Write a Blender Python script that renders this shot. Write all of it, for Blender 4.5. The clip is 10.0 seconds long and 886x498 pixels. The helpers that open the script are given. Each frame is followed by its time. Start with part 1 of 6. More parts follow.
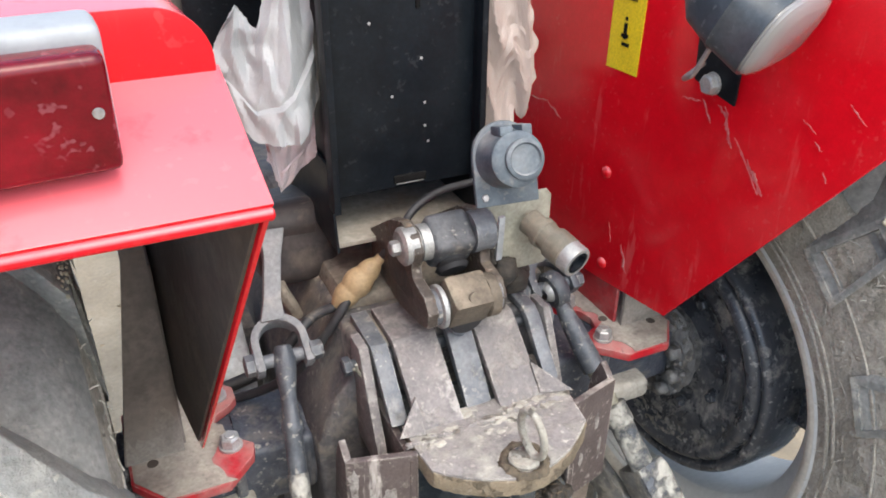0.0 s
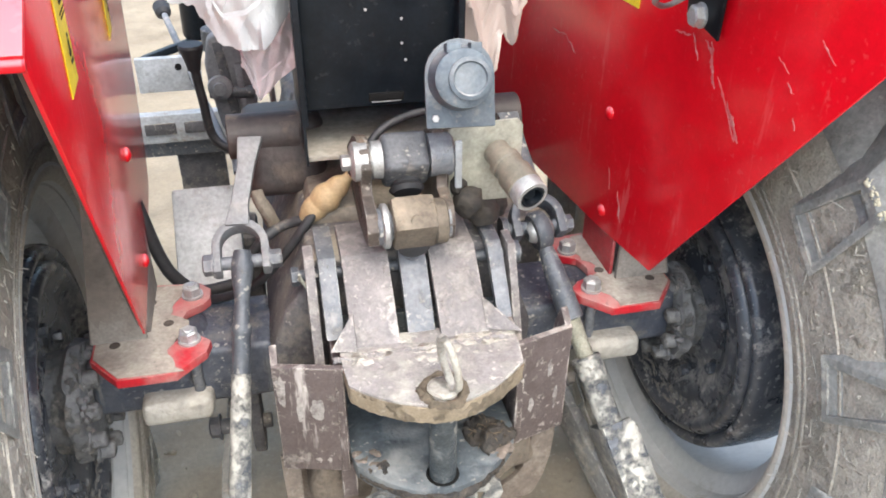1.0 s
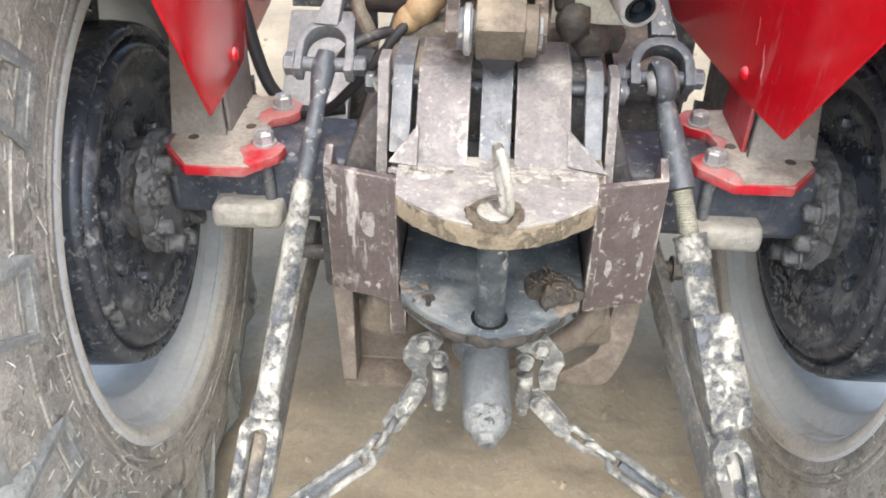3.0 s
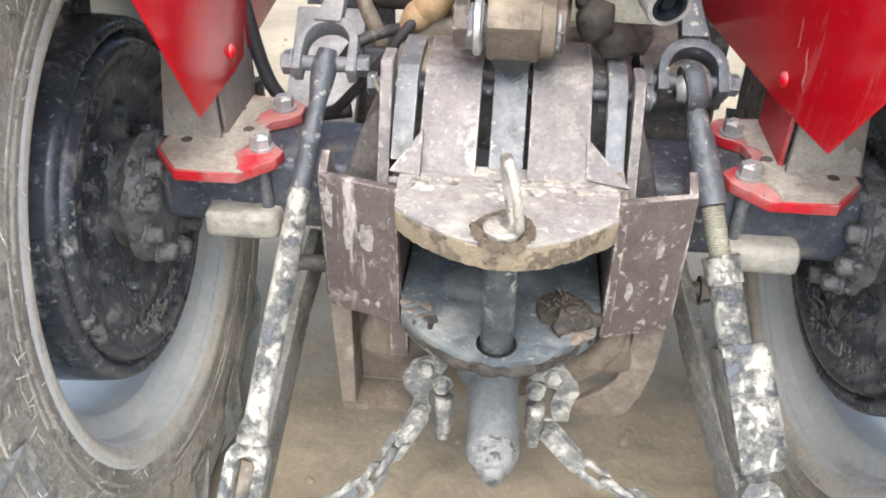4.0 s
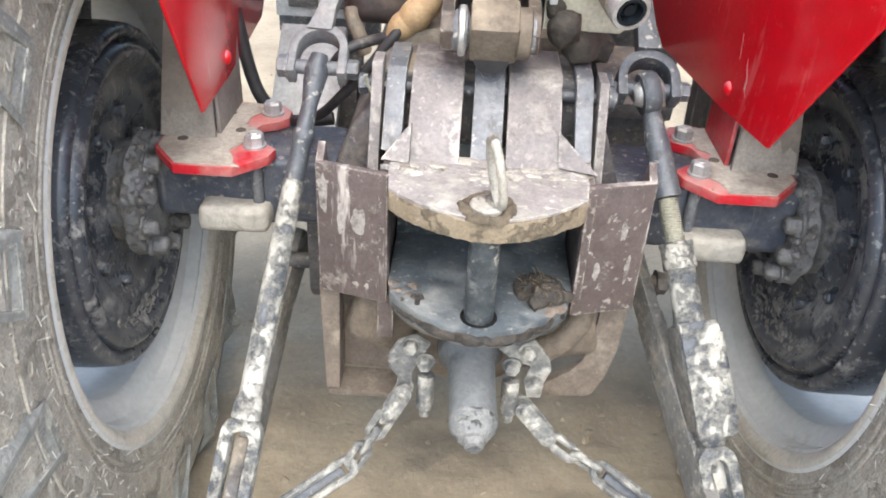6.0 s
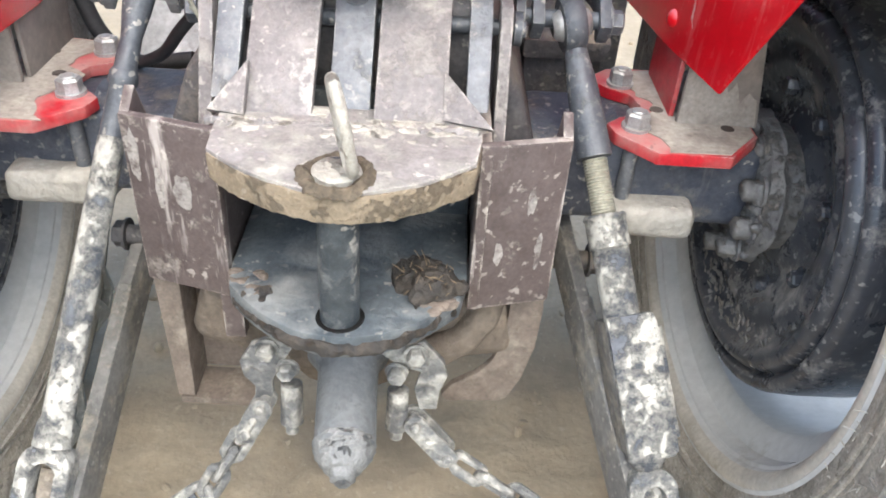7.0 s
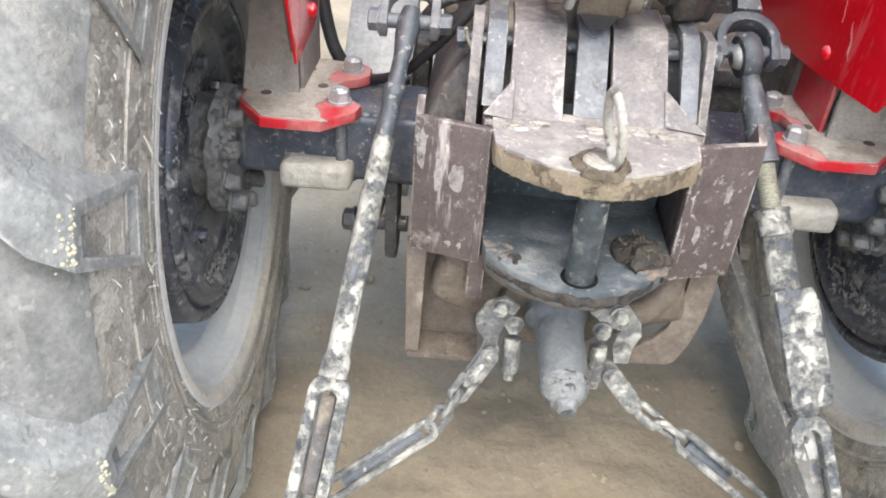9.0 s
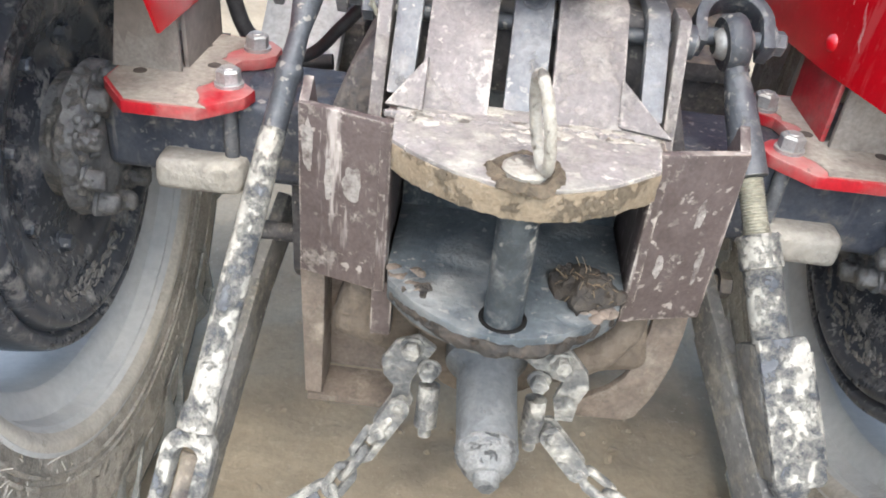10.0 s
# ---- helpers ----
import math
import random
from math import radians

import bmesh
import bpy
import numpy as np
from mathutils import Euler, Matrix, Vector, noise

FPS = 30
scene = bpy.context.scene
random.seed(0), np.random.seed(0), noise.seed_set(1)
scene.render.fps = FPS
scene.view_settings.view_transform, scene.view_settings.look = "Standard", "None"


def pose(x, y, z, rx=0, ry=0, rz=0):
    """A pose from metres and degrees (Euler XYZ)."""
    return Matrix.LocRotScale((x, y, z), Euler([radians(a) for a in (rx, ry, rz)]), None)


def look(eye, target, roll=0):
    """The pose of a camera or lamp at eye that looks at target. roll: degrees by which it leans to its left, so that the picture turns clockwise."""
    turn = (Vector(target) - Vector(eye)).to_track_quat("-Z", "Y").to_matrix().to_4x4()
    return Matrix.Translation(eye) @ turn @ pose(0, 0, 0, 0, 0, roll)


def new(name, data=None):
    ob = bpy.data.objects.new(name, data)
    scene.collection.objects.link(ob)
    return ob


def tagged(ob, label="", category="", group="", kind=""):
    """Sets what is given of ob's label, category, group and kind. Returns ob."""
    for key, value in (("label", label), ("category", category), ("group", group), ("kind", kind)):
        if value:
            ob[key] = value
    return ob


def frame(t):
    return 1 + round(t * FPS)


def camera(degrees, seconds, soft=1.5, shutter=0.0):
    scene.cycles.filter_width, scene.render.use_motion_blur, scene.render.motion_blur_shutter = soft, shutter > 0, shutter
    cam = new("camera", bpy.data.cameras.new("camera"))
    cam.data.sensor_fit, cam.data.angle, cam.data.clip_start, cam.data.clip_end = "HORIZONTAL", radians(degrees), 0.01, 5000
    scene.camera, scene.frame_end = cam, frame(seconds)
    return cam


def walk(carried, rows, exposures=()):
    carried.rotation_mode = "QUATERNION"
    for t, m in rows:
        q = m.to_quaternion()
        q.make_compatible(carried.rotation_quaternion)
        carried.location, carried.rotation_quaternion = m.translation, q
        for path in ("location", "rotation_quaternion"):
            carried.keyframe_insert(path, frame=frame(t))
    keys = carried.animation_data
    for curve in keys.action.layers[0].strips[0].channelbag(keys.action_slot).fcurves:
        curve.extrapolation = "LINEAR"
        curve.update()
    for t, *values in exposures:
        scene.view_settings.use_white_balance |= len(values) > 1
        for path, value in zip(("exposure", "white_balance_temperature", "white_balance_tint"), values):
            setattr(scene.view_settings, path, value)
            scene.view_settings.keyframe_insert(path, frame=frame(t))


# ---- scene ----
cam = camera(57.84, 10.0, soft=1.8)
PATH = [
    (0, (-0.4080, -0.9718, 1.5258), (0.3196, 0.6028, 0.5302), 0.41),
    (0.2, (-0.2675, -1.0109, 1.5203), (0.2994, 0.6002, 0.4796), 0.06),
    (0.5, (-0.1714, -1.0103, 1.4982), (0.2280, 0.6411, 0.4431), -0.14),
    (1, (-0.1564, -1.0608, 1.4722), (0.2131, 0.5788, 0.3882), 0.42),
    (1.2, (-0.1655, -1.1240, 1.4626), (0.1611, 0.5458, 0.4114), 1.57),
    (1.5, (-0.1578, -1.2329, 1.4578), (0.0497, 0.4419, 0.3845), 2.54),
    (2, (-0.1192, -1.2909, 1.4459), (0.0288, 0.3916, 0.3748), 3.43),
    (2.2, (-0.0946, -1.2545, 1.4154), (-0.0144, 0.4437, 0.3620), 2.67),
    (2.5, (-0.0517, -1.1626, 1.3340), (-0.1138, 0.4966, 0.2189), 1.81),
    (2.7, (-0.0286, -1.1191, 1.2677), (-0.1131, 0.5223, 0.1280), 2.33),
    (3, (-0.0009, -1.0677, 1.2691), (-0.0964, 0.5383, 0.0810), 0.79),
    (4.5, (0.0177, -0.9800, 1.2028), (-0.1511, 0.6264, 0.0234), 0.97),
    (5, (-0.0033, -1.0288, 1.1883), (-0.1324, 0.5860, 0.0154), 2.16),
    (5.2, (-0.0336, -1.0717, 1.1893), (-0.1388, 0.5612, 0.0393), 2.74),
    (5.5, (-0.0667, -1.1230, 1.2014), (-0.1606, 0.5282, 0.0770), 3.08),
    (6, (-0.0195, -1.1057, 1.2166), (-0.0530, 0.5743, 0.1321), 3.15),
    (6.2, (0.0212, -1.0565, 1.1917), (0.0339, 0.6120, 0.0890), 3.02),
    (7.3, (0.0941, -0.8740, 1.1086), (0.1262, 0.7341, -0.0801), 4.31),
    (7.5, (0.0614, -0.8846, 1.1173), (0.0587, 0.7203, -0.0762), 4.06),
    (7.8, (0.0044, -0.9323, 1.1333), (-0.0841, 0.6878, -0.0360), 3.91),
    (8, (-0.0238, -0.9682, 1.1470), (-0.1634, 0.6597, -0.0064), 3.41),
    (8.5, (-0.0850, -1.0540, 1.1622), (-0.2145, 0.5955, 0.0387), 3.77),
    (8.8, (-0.1233, -1.0932, 1.1696), (-0.1940, 0.5630, 0.0506), 4.18),
    (9, (-0.1353, -1.1108, 1.1751), (-0.1737, 0.5433, 0.0515), 4.32),
    (9.5, (-0.1132, -1.0089, 1.1337), (-0.1352, 0.6282, -0.0149), 5.18),
    (9.7, (-0.0813, -0.9556, 1.1153), (-0.1198, 0.6855, -0.0272), 5.20),
    (10, (-0.0321, -0.9080, 1.0810), (-0.0801, 0.7478, -0.0397), 6.00),
]
EXPOSURES = [(0.0, 0.42, 6350, 5), (0.3, 0.70, 6350, 5), (1.2, 0.86, 6350, 5), (2.5, 0.92, 6350, 5), (6.0, 0.93, 6300, 5), (8.0, 0.87, 6250, 5), (10.0, 0.86, 6250, 5)]
walk(cam, [(t, look(eye, target, roll)) for t, eye, target, roll in PATH], EXPOSURES)

# ---- world and light: an overcast, bright day ----
SUN_UP, SUN_TURN = radians(60), radians(173)
world = bpy.data.worlds.new("sky")
scene.world = world
world.use_nodes = True
wn = world.node_tree.nodes
sky = wn.new("ShaderNodeTexSky")
sky.sky_type, sky.sun_disc = "NISHITA", False
sky.sun_elevation, sky.sun_rotation = SUN_UP, SUN_TURN
sky.air_density, sky.dust_density, sky.ozone_density = 1.0, 4.0, 1.0
wn["Background"].inputs["Strength"].default_value = 0.29
world.node_tree.links.new(sky.outputs["Color"], wn["Background"].inputs["Color"])
sun = bpy.data.lights.new("sun", "SUN")
sun.energy, sun.angle, sun.color = 1.30, radians(80), (1.0, 0.98, 0.95)
sun_ob = new("sun", sun)
sun_ob.rotation_euler = (radians(90) - SUN_UP, 0, radians(180) - SUN_TURN)


# ---- materials ----
def surface(name, base, alt, rough=0.6, metal=0.0, grain=25.0, mud=None, mud_amount=0.5, mud_scale=9.0, dust=None, dust_amount=0.0, dust_scale=14.0,
            speck=None, speck_amount=0.35, scratch=None, scratch_amount=0.4, bump=0.25, coat=0.0, vary=0.0, shine=0.5, edge=None, edge_width=0.004, tone=0.22, soft=0.055):
    """A worn surface: grain in two tones, patches of mud, dust (on RED a painted sky sheen) on what faces up, small
    specks and thin scratches.
    """
    m = bpy.data.materials.new(name)
    m.use_nodes = True
    nt = m.node_tree
    bsdf = nt.nodes["Principled BSDF"]

    def node(kind, **values):
        n = nt.nodes.new(kind)
        for key, value in values.items():
            n.inputs[key].default_value = value
        return n

    def link(a, b):
        nt.links.new(a, b)

    def noise_at(scale, detail=5.0, rough_=0.6, vec=None):
        n = node("ShaderNodeTexNoise", Scale=scale, Detail=detail, Roughness=rough_)
        link(vec or place, n.inputs["Vector"])
        return n.outputs["Fac"]

    def steps(fac, lo, hi):
        n = node("ShaderNodeMapRange")
        n.inputs["From Min"].default_value, n.inputs["From Max"].default_value = lo, hi
        link(fac, n.inputs["Value"])
        return n.outputs["Result"]

    def times(a, b):
        n = nt.nodes.new("ShaderNodeMath")
        n.operation = "MULTIPLY"
        for k, x in enumerate((a, b)):
            if isinstance(x, float):
                n.inputs[k].default_value = x
            else:
                link(x, n.inputs[k])
        return n.outputs[0]

    def mix(fac, a, b):
        n = nt.nodes.new("ShaderNodeMix")
        n.data_type = "RGBA"
        link(fac, n.inputs[0])
        for k, x in ((6, a), (7, b)):
            if isinstance(x, tuple):
                n.inputs[k].default_value = (*x, 1)
            else:
                link(x, n.inputs[k])
        return n.outputs[2]

    tc = nt.nodes.new("ShaderNodeTexCoord")
    info = nt.nodes.new("ShaderNodeObjectInfo")
    shift = nt.nodes.new("ShaderNodeVectorMath")
    shift.operation = "MULTIPLY_ADD"
    link(info.outputs["Random"], shift.inputs[0])
    shift.inputs[1].default_value = (7.0, 3.0, 5.0)
    link(tc.outputs["Object"], shift.inputs[2])
    place = shift.outputs[0]
    fine = noise_at(grain, 8.0, 0.65)
    tiny = noise_at(grain * 5.0, 4.0, 0.6)
    col = mix(steps(fine, 0.35, 0.65), base, alt)
    height = fine
    for pattern, amount in ((noise_at(5.0, 6.0, 0.65), tone), (tiny, tone * 0.8)):
        k = node("ShaderNodeMapRange")
        k.inputs["From Min"].default_value, k.inputs["From Max"].default_value = 0.3, 0.7
        k.inputs["To Min"].default_value, k.inputs["To Max"].default_value = 1.0 - amount, 1.0 + amount
        link(pattern, k.inputs["Value"])
        mult = nt.nodes.new("ShaderNodeMix")
        mult.data_type, mult.blend_type = "RGBA", "MULTIPLY"
        mult.inputs[0].default_value = 1.0
        link(col, mult.inputs[6])
        link(k.outputs["Result"], mult.inputs[7])
        col = mult.outputs[2]
    if vary:
        col = mix(times(info.outputs["Random"], vary), col, alt)
    cover = None
    if scratch:
        mp = nt.nodes.new("ShaderNodeMapping")
        mp.inputs["Scale"].default_value = (34.0, 34.0, 5.0)
        mp.inputs["Rotation"].default_value = (0.3, 0.5, 0.2)
        link(place, mp.inputs["Vector"])
        lines = noise_at(1.0, 4.0, 0.7, mp.outputs["Vector"])
        where = steps(noise_at(6.0, 3.0), 0.42, 0.62)
        col = mix(times(times(steps(lines, 0.60, 0.68), where), scratch_amount), col, scratch)
    if mud:
        patch = steps(noise_at(mud_scale, 9.0, 0.75 if soft < 0.1 else 0.55), 0.70 - soft - 0.3 * mud_amount, 0.70 + soft - 0.3 * mud_amount)
        cover = patch
        tone_mud = mix(steps(noise_at(mud_scale * 3.0, 4.0), 0.35, 0.65), tuple(0.78 * c for c in mud), tuple(min(1.0, 1.12 * c) for c in mud))
        col = mix(times(patch, 0.92), col, tone_mud)
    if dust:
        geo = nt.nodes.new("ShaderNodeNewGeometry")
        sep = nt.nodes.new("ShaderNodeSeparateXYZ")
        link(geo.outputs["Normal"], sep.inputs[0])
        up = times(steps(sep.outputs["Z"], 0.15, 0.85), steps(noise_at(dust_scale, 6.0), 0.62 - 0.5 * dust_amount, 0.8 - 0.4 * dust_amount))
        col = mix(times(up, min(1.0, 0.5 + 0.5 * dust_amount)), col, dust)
    if speck:
        spots = times(steps(noise_at(95.0, 2.0, 0.5), 0.62, 0.68), steps(noise_at(11.0, 3.0), 0.40, 0.60))
        col = mix(times(spots, speck_amount), col, speck)
    if edge:
        bev = nt.nodes.new("ShaderNodeBevel")
        bev.samples = 4
        bev.inputs["Radius"].default_value = edge_width
        flat = nt.nodes.new("ShaderNodeNewGeometry")
        dot = nt.nodes.new("ShaderNodeVectorMath")
        dot.operation = "DOT_PRODUCT"
        link(bev.outputs["Normal"], dot.inputs[0])
        link(flat.outputs["Normal"], dot.inputs[1])
        worn = times(steps(dot.outputs["Value"], 0.985, 0.90), steps(noise_at(30.0, 6.0, 0.75), 0.48, 0.60))
        col = mix(times(worn, 0.75), col, edge)
    link(col, bsdf.inputs["Base Color"])
    r = node("ShaderNodeMapRange")
    r.inputs["To Min"].default_value, r.inputs["To Max"].default_value = max(0.05, rough - 0.12), min(1.0, rough + 0.15)
    link(fine, r.inputs["Value"])
    ro = r.outputs["Result"]
    if cover is not None:
        mr = nt.nodes.new("ShaderNodeMix")
        link(cover, mr.inputs[0])
        link(ro, mr.inputs[2])
        mr.inputs[3].default_value = 0.92
        ro = mr.outputs[0]
    link(ro, bsdf.inputs["Roughness"])
    if metal:
        if cover is not None:
            mm = node("ShaderNodeMapRange")
            mm.inputs["To Min"].default_value, mm.inputs["To Max"].default_value = metal, 0.0
            link(cover, mm.inputs["Value"])
            link(mm.outputs["Result"], bsdf.inputs["Metallic"])
        else:
            bsdf.inputs["Metallic"].default_value = metal
    bsdf.inputs["Coat Weight"].default_value = coat
    bsdf.inputs["Specular IOR Level"].default_value = shine
    b = node("ShaderNodeBump", Strength=min(1.0, bump * 1.3), Distance=0.005)
    if cover is not None:
        add = nt.nodes.new("ShaderNodeMath")
        link(fine, add.inputs[0])
        link(cover, add.inputs[1])
        height = add.outputs[0]
    both = nt.nodes.new("ShaderNodeMath")
    both.operation = "MULTIPLY_ADD"
    link(tiny, both.inputs[0])
    both.inputs[1].default_value = 0.35
    link(height, both.inputs[2])
    height = both.outputs[0]
    link(height, b.inputs["Height"])
    link(b.outputs["Normal"], bsdf.inputs["Normal"])
    return m


TAN, PALE = (0.36, 0.30, 0.22), (0.62, 0.58, 0.50)
# RED's pink dust colour paints the sky's reflection on faces that look up
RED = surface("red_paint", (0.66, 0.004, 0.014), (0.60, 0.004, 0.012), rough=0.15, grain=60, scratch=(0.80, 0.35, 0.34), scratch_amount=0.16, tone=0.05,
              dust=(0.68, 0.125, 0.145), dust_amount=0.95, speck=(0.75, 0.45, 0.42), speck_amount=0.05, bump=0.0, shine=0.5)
SPLASH = surface("dried_splash", (0.60, 0.13, 0.135), (0.58, 0.04, 0.05), rough=0.6, grain=120, mud=(0.66, 0.30, 0.28), mud_amount=0.5, mud_scale=60, bump=0.2)
RED_DUSTY = surface("red_paint_dusty", (0.50, 0.008, 0.020), (0.40, 0.010, 0.020), rough=0.45, grain=40, mud=(0.38, 0.24, 0.215), mud_amount=0.44, mud_scale=15, soft=0.14,
                    dust=(0.45, 0.27, 0.24), dust_amount=0.45, dust_scale=11.0, speck=(0.10, 0.08, 0.07), speck_amount=0.45, bump=0.15, edge=(0.62, 0.35, 0.33), edge_width=0.003)
GREY_DUSTED = surface("dusted_post", (0.185, 0.158, 0.140), (0.24, 0.207, 0.183), rough=0.85, grain=20, mud=(0.24, 0.205, 0.178), mud_amount=0.4, mud_scale=8, soft=0.16, bump=0.15)
BRACKET_DUST = surface("tan_bracket_dust", (0.42, 0.375, 0.315), (0.345, 0.295, 0.25), rough=0.95, grain=30, mud=(0.25, 0.20, 0.17), mud_amount=0.36, mud_scale=22, soft=0.12, speck=(0.10, 0.08, 0.07), speck_amount=0.4, bump=0.3)
POST_DUST = surface("settled_dust", (0.32, 0.285, 0.25), (0.26, 0.228, 0.20), rough=0.9, grain=40, mud=(0.22, 0.19, 0.165), mud_amount=0.4, mud_scale=30, soft=0.12, bump=0.3)
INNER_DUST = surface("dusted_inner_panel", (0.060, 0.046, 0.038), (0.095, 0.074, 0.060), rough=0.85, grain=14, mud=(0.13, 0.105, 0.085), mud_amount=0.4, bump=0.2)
BLACK = surface("black_paint", (0.006, 0.008, 0.011), (0.009, 0.012, 0.016), rough=0.36, grain=30, speck=(0.3, 0.3, 0.3), speck_amount=0.05,
                scratch=(0.03, 0.037, 0.046), scratch_amount=0.25, bump=0.03, shine=0.22)
CASTING = surface("dark_casting", (0.065, 0.064, 0.070), (0.115, 0.110, 0.112), rough=0.65, metal=0.1, grain=40, mud=(0.24, 0.215, 0.185), mud_amount=0.42,
                  dust=TAN, dust_amount=0.4, speck=PALE, speck_amount=0.35, bump=0.5)
HUBMUD = surface("mud_grey_hub", (0.105, 0.106, 0.110), (0.18, 0.177, 0.172), rough=0.75, grain=40, mud=(0.36, 0.335, 0.295), mud_amount=0.42, mud_scale=30, bump=0.8)
BLUE_BLACK = surface("blue_black_paint", (0.042, 0.050, 0.070), (0.082, 0.090, 0.108), rough=0.42, grain=35, mud=(0.22, 0.205, 0.185), mud_amount=0.36,
                     mud_scale=17, dust=(0.30, 0.27, 0.22), dust_amount=0.2, speck=PALE, speck_amount=0.45, scratch=(0.35, 0.33, 0.30), scratch_amount=0.5, bump=0.35)
HITCH = surface("brown_hitch_paint", (0.074, 0.057, 0.054), (0.106, 0.084, 0.080), rough=0.5, grain=45, mud=(0.36, 0.33, 0.29), mud_amount=0.18, mud_scale=17,
                dust=(0.50, 0.46, 0.41), dust_amount=0.3, speck=(0.55, 0.51, 0.46), speck_amount=0.5, scratch=(0.50, 0.46, 0.43), scratch_amount=0.75, bump=0.25, edge=(0.62, 0.57, 0.50), edge_width=0.005)
HITCH_TOP = surface("caked_hitch_top", (0.150, 0.136, 0.135), (0.21, 0.192, 0.188), rough=0.6, grain=40, mud=(0.43, 0.405, 0.365), mud_amount=0.29, mud_scale=20, soft=0.09, scratch=(0.46, 0.435, 0.40), scratch_amount=0.6,
                    dust=(0.45, 0.42, 0.38), dust_amount=0.16, dust_scale=22.0, speck=PALE, speck_amount=0.35, bump=0.45, edge=(0.66, 0.62, 0.55), edge_width=0.006)
SCRAPED = surface("scraped_paint", (0.24, 0.22, 0.205), (0.34, 0.318, 0.295), rough=0.75, grain=60, mud=(0.13, 0.105, 0.098), mud_amount=0.42, mud_scale=45, speck=PALE, bump=0.4)
HITCH_OLD = surface("brown_dusty_bracket", (0.13, 0.105, 0.085), (0.185, 0.152, 0.125), rough=0.8, grain=40, mud=(0.28, 0.245, 0.20), mud_amount=0.4, mud_scale=18, bump=0.4)
HITCH_CAKE = surface("whitened_hitch_top", (0.205, 0.188, 0.183), (0.28, 0.26, 0.25), rough=0.75, grain=36, mud=(0.44, 0.42, 0.372), mud_amount=0.50, mud_scale=17, soft=0.08, speck=PALE, speck_amount=0.7, bump=0.45, edge=(0.62, 0.58, 0.5), edge_width=0.006)
CRUST = surface("white_crust", (0.37, 0.348, 0.30), (0.47, 0.446, 0.385), rough=0.9, grain=45, mud=(0.34, 0.30, 0.26), mud_amount=0.35, mud_scale=40, bump=0.9)
RUSTY_EDGE = surface("rusty_mud_edge", (0.245, 0.195, 0.132), (0.30, 0.243, 0.17), rough=0.9, grain=50, mud=(0.30, 0.248, 0.178), mud_amount=0.42, mud_scale=26, speck=(0.5, 0.46, 0.4), bump=0.9)
PLATE_BLUE = surface("blue_grey_wet_plate", (0.060, 0.073, 0.084), (0.115, 0.133, 0.145), rough=0.34, metal=0.2, grain=26, mud=(0.24, 0.245, 0.235), mud_amount=0.36, mud_scale=13, soft=0.1, speck=PALE, speck_amount=0.4, bump=0.4)
GREASE = surface("greasy_steel", (0.040, 0.050, 0.058), (0.092, 0.106, 0.114), rough=0.38, metal=0.25, grain=30, mud=(0.26, 0.265, 0.255), mud_amount=0.42,
                 mud_scale=15, speck=PALE, speck_amount=0.5, bump=0.55, edge=(0.40, 0.40, 0.38), edge_width=0.004)
STRIP = surface("worn_steel_strip", (0.10, 0.11, 0.125), (0.165, 0.17, 0.18), rough=0.48, metal=0.25, grain=34, mud=(0.38, 0.36, 0.32), mud_amount=0.24,
                mud_scale=24, dust=(0.55, 0.5, 0.43), dust_amount=0.06, speck=PALE, speck_amount=0.6, bump=0.35, edge=(0.50, 0.49, 0.46), edge_width=0.004)
STEEL = surface("bare_steel", (0.30, 0.30, 0.295), (0.42, 0.415, 0.40), rough=0.45, metal=0.55, grain=50, mud=(0.30, 0.25, 0.2), mud_amount=0.3, mud_scale=25, bump=0.2)
ZINC = surface("zinc_bolt", (0.50, 0.51, 0.52), (0.40, 0.40, 0.39), rough=0.45, metal=0.6, grain=80, dust=(0.55, 0.5, 0.42), dust_amount=0.5, bump=0.15)
ARM = surface("grey_arm_paint", (0.15, 0.155, 0.165), (0.21, 0.21, 0.215), rough=0.6, grain=35, mud=(0.34, 0.29, 0.24), mud_amount=0.15, dust=(0.5, 0.45, 0.38), dust_amount=0.15, bump=0.25)
ROD = surface("muddy_rod", (0.055, 0.063, 0.075), (0.15, 0.16, 0.175), rough=0.45, metal=0.15, grain=34, scratch=(0.52, 0.505, 0.45), scratch_amount=0.9, mud=(0.45, 0.438, 0.395), mud_amount=0.76, mud_scale=38, soft=0.065, speck=PALE, speck_amount=0.3, bump=0.6)
ROD_DARK = surface("dark_rod", (0.06, 0.068, 0.082), (0.11, 0.118, 0.13), rough=0.45, metal=0.2, grain=30, mud=(0.36, 0.345, 0.31), mud_amount=0.26, mud_scale=26, speck=PALE, speck_amount=0.6, bump=0.4, edge=(0.4, 0.4, 0.38), edge_width=0.003)
TUBE = surface("muddy_black_tube", (0.060, 0.068, 0.082), (0.16, 0.17, 0.188), rough=0.5, grain=26, mud=(0.43, 0.418, 0.375), mud_amount=0.76, mud_scale=26, speck=(0.03, 0.03, 0.035), speck_amount=0.5, bump=0.6)
LINK = surface("dirty_lower_link", (0.13, 0.126, 0.118), (0.20, 0.193, 0.18), rough=0.75, grain=24, mud=(0.34, 0.31, 0.255), mud_amount=0.45, mud_scale=16, speck=PALE, bump=0.5, edge=(0.45, 0.42, 0.36), edge_width=0.004)
CHAIN = surface("muddy_chain", (0.10, 0.104, 0.106), (0.20, 0.201, 0.195), rough=0.6, metal=0.2, grain=60, soft=0.11, mud=(0.46, 0.445, 0.395), mud_amount=0.50, mud_scale=40, bump=0.7, edge=(0.5, 0.48, 0.43), edge_width=0.003)
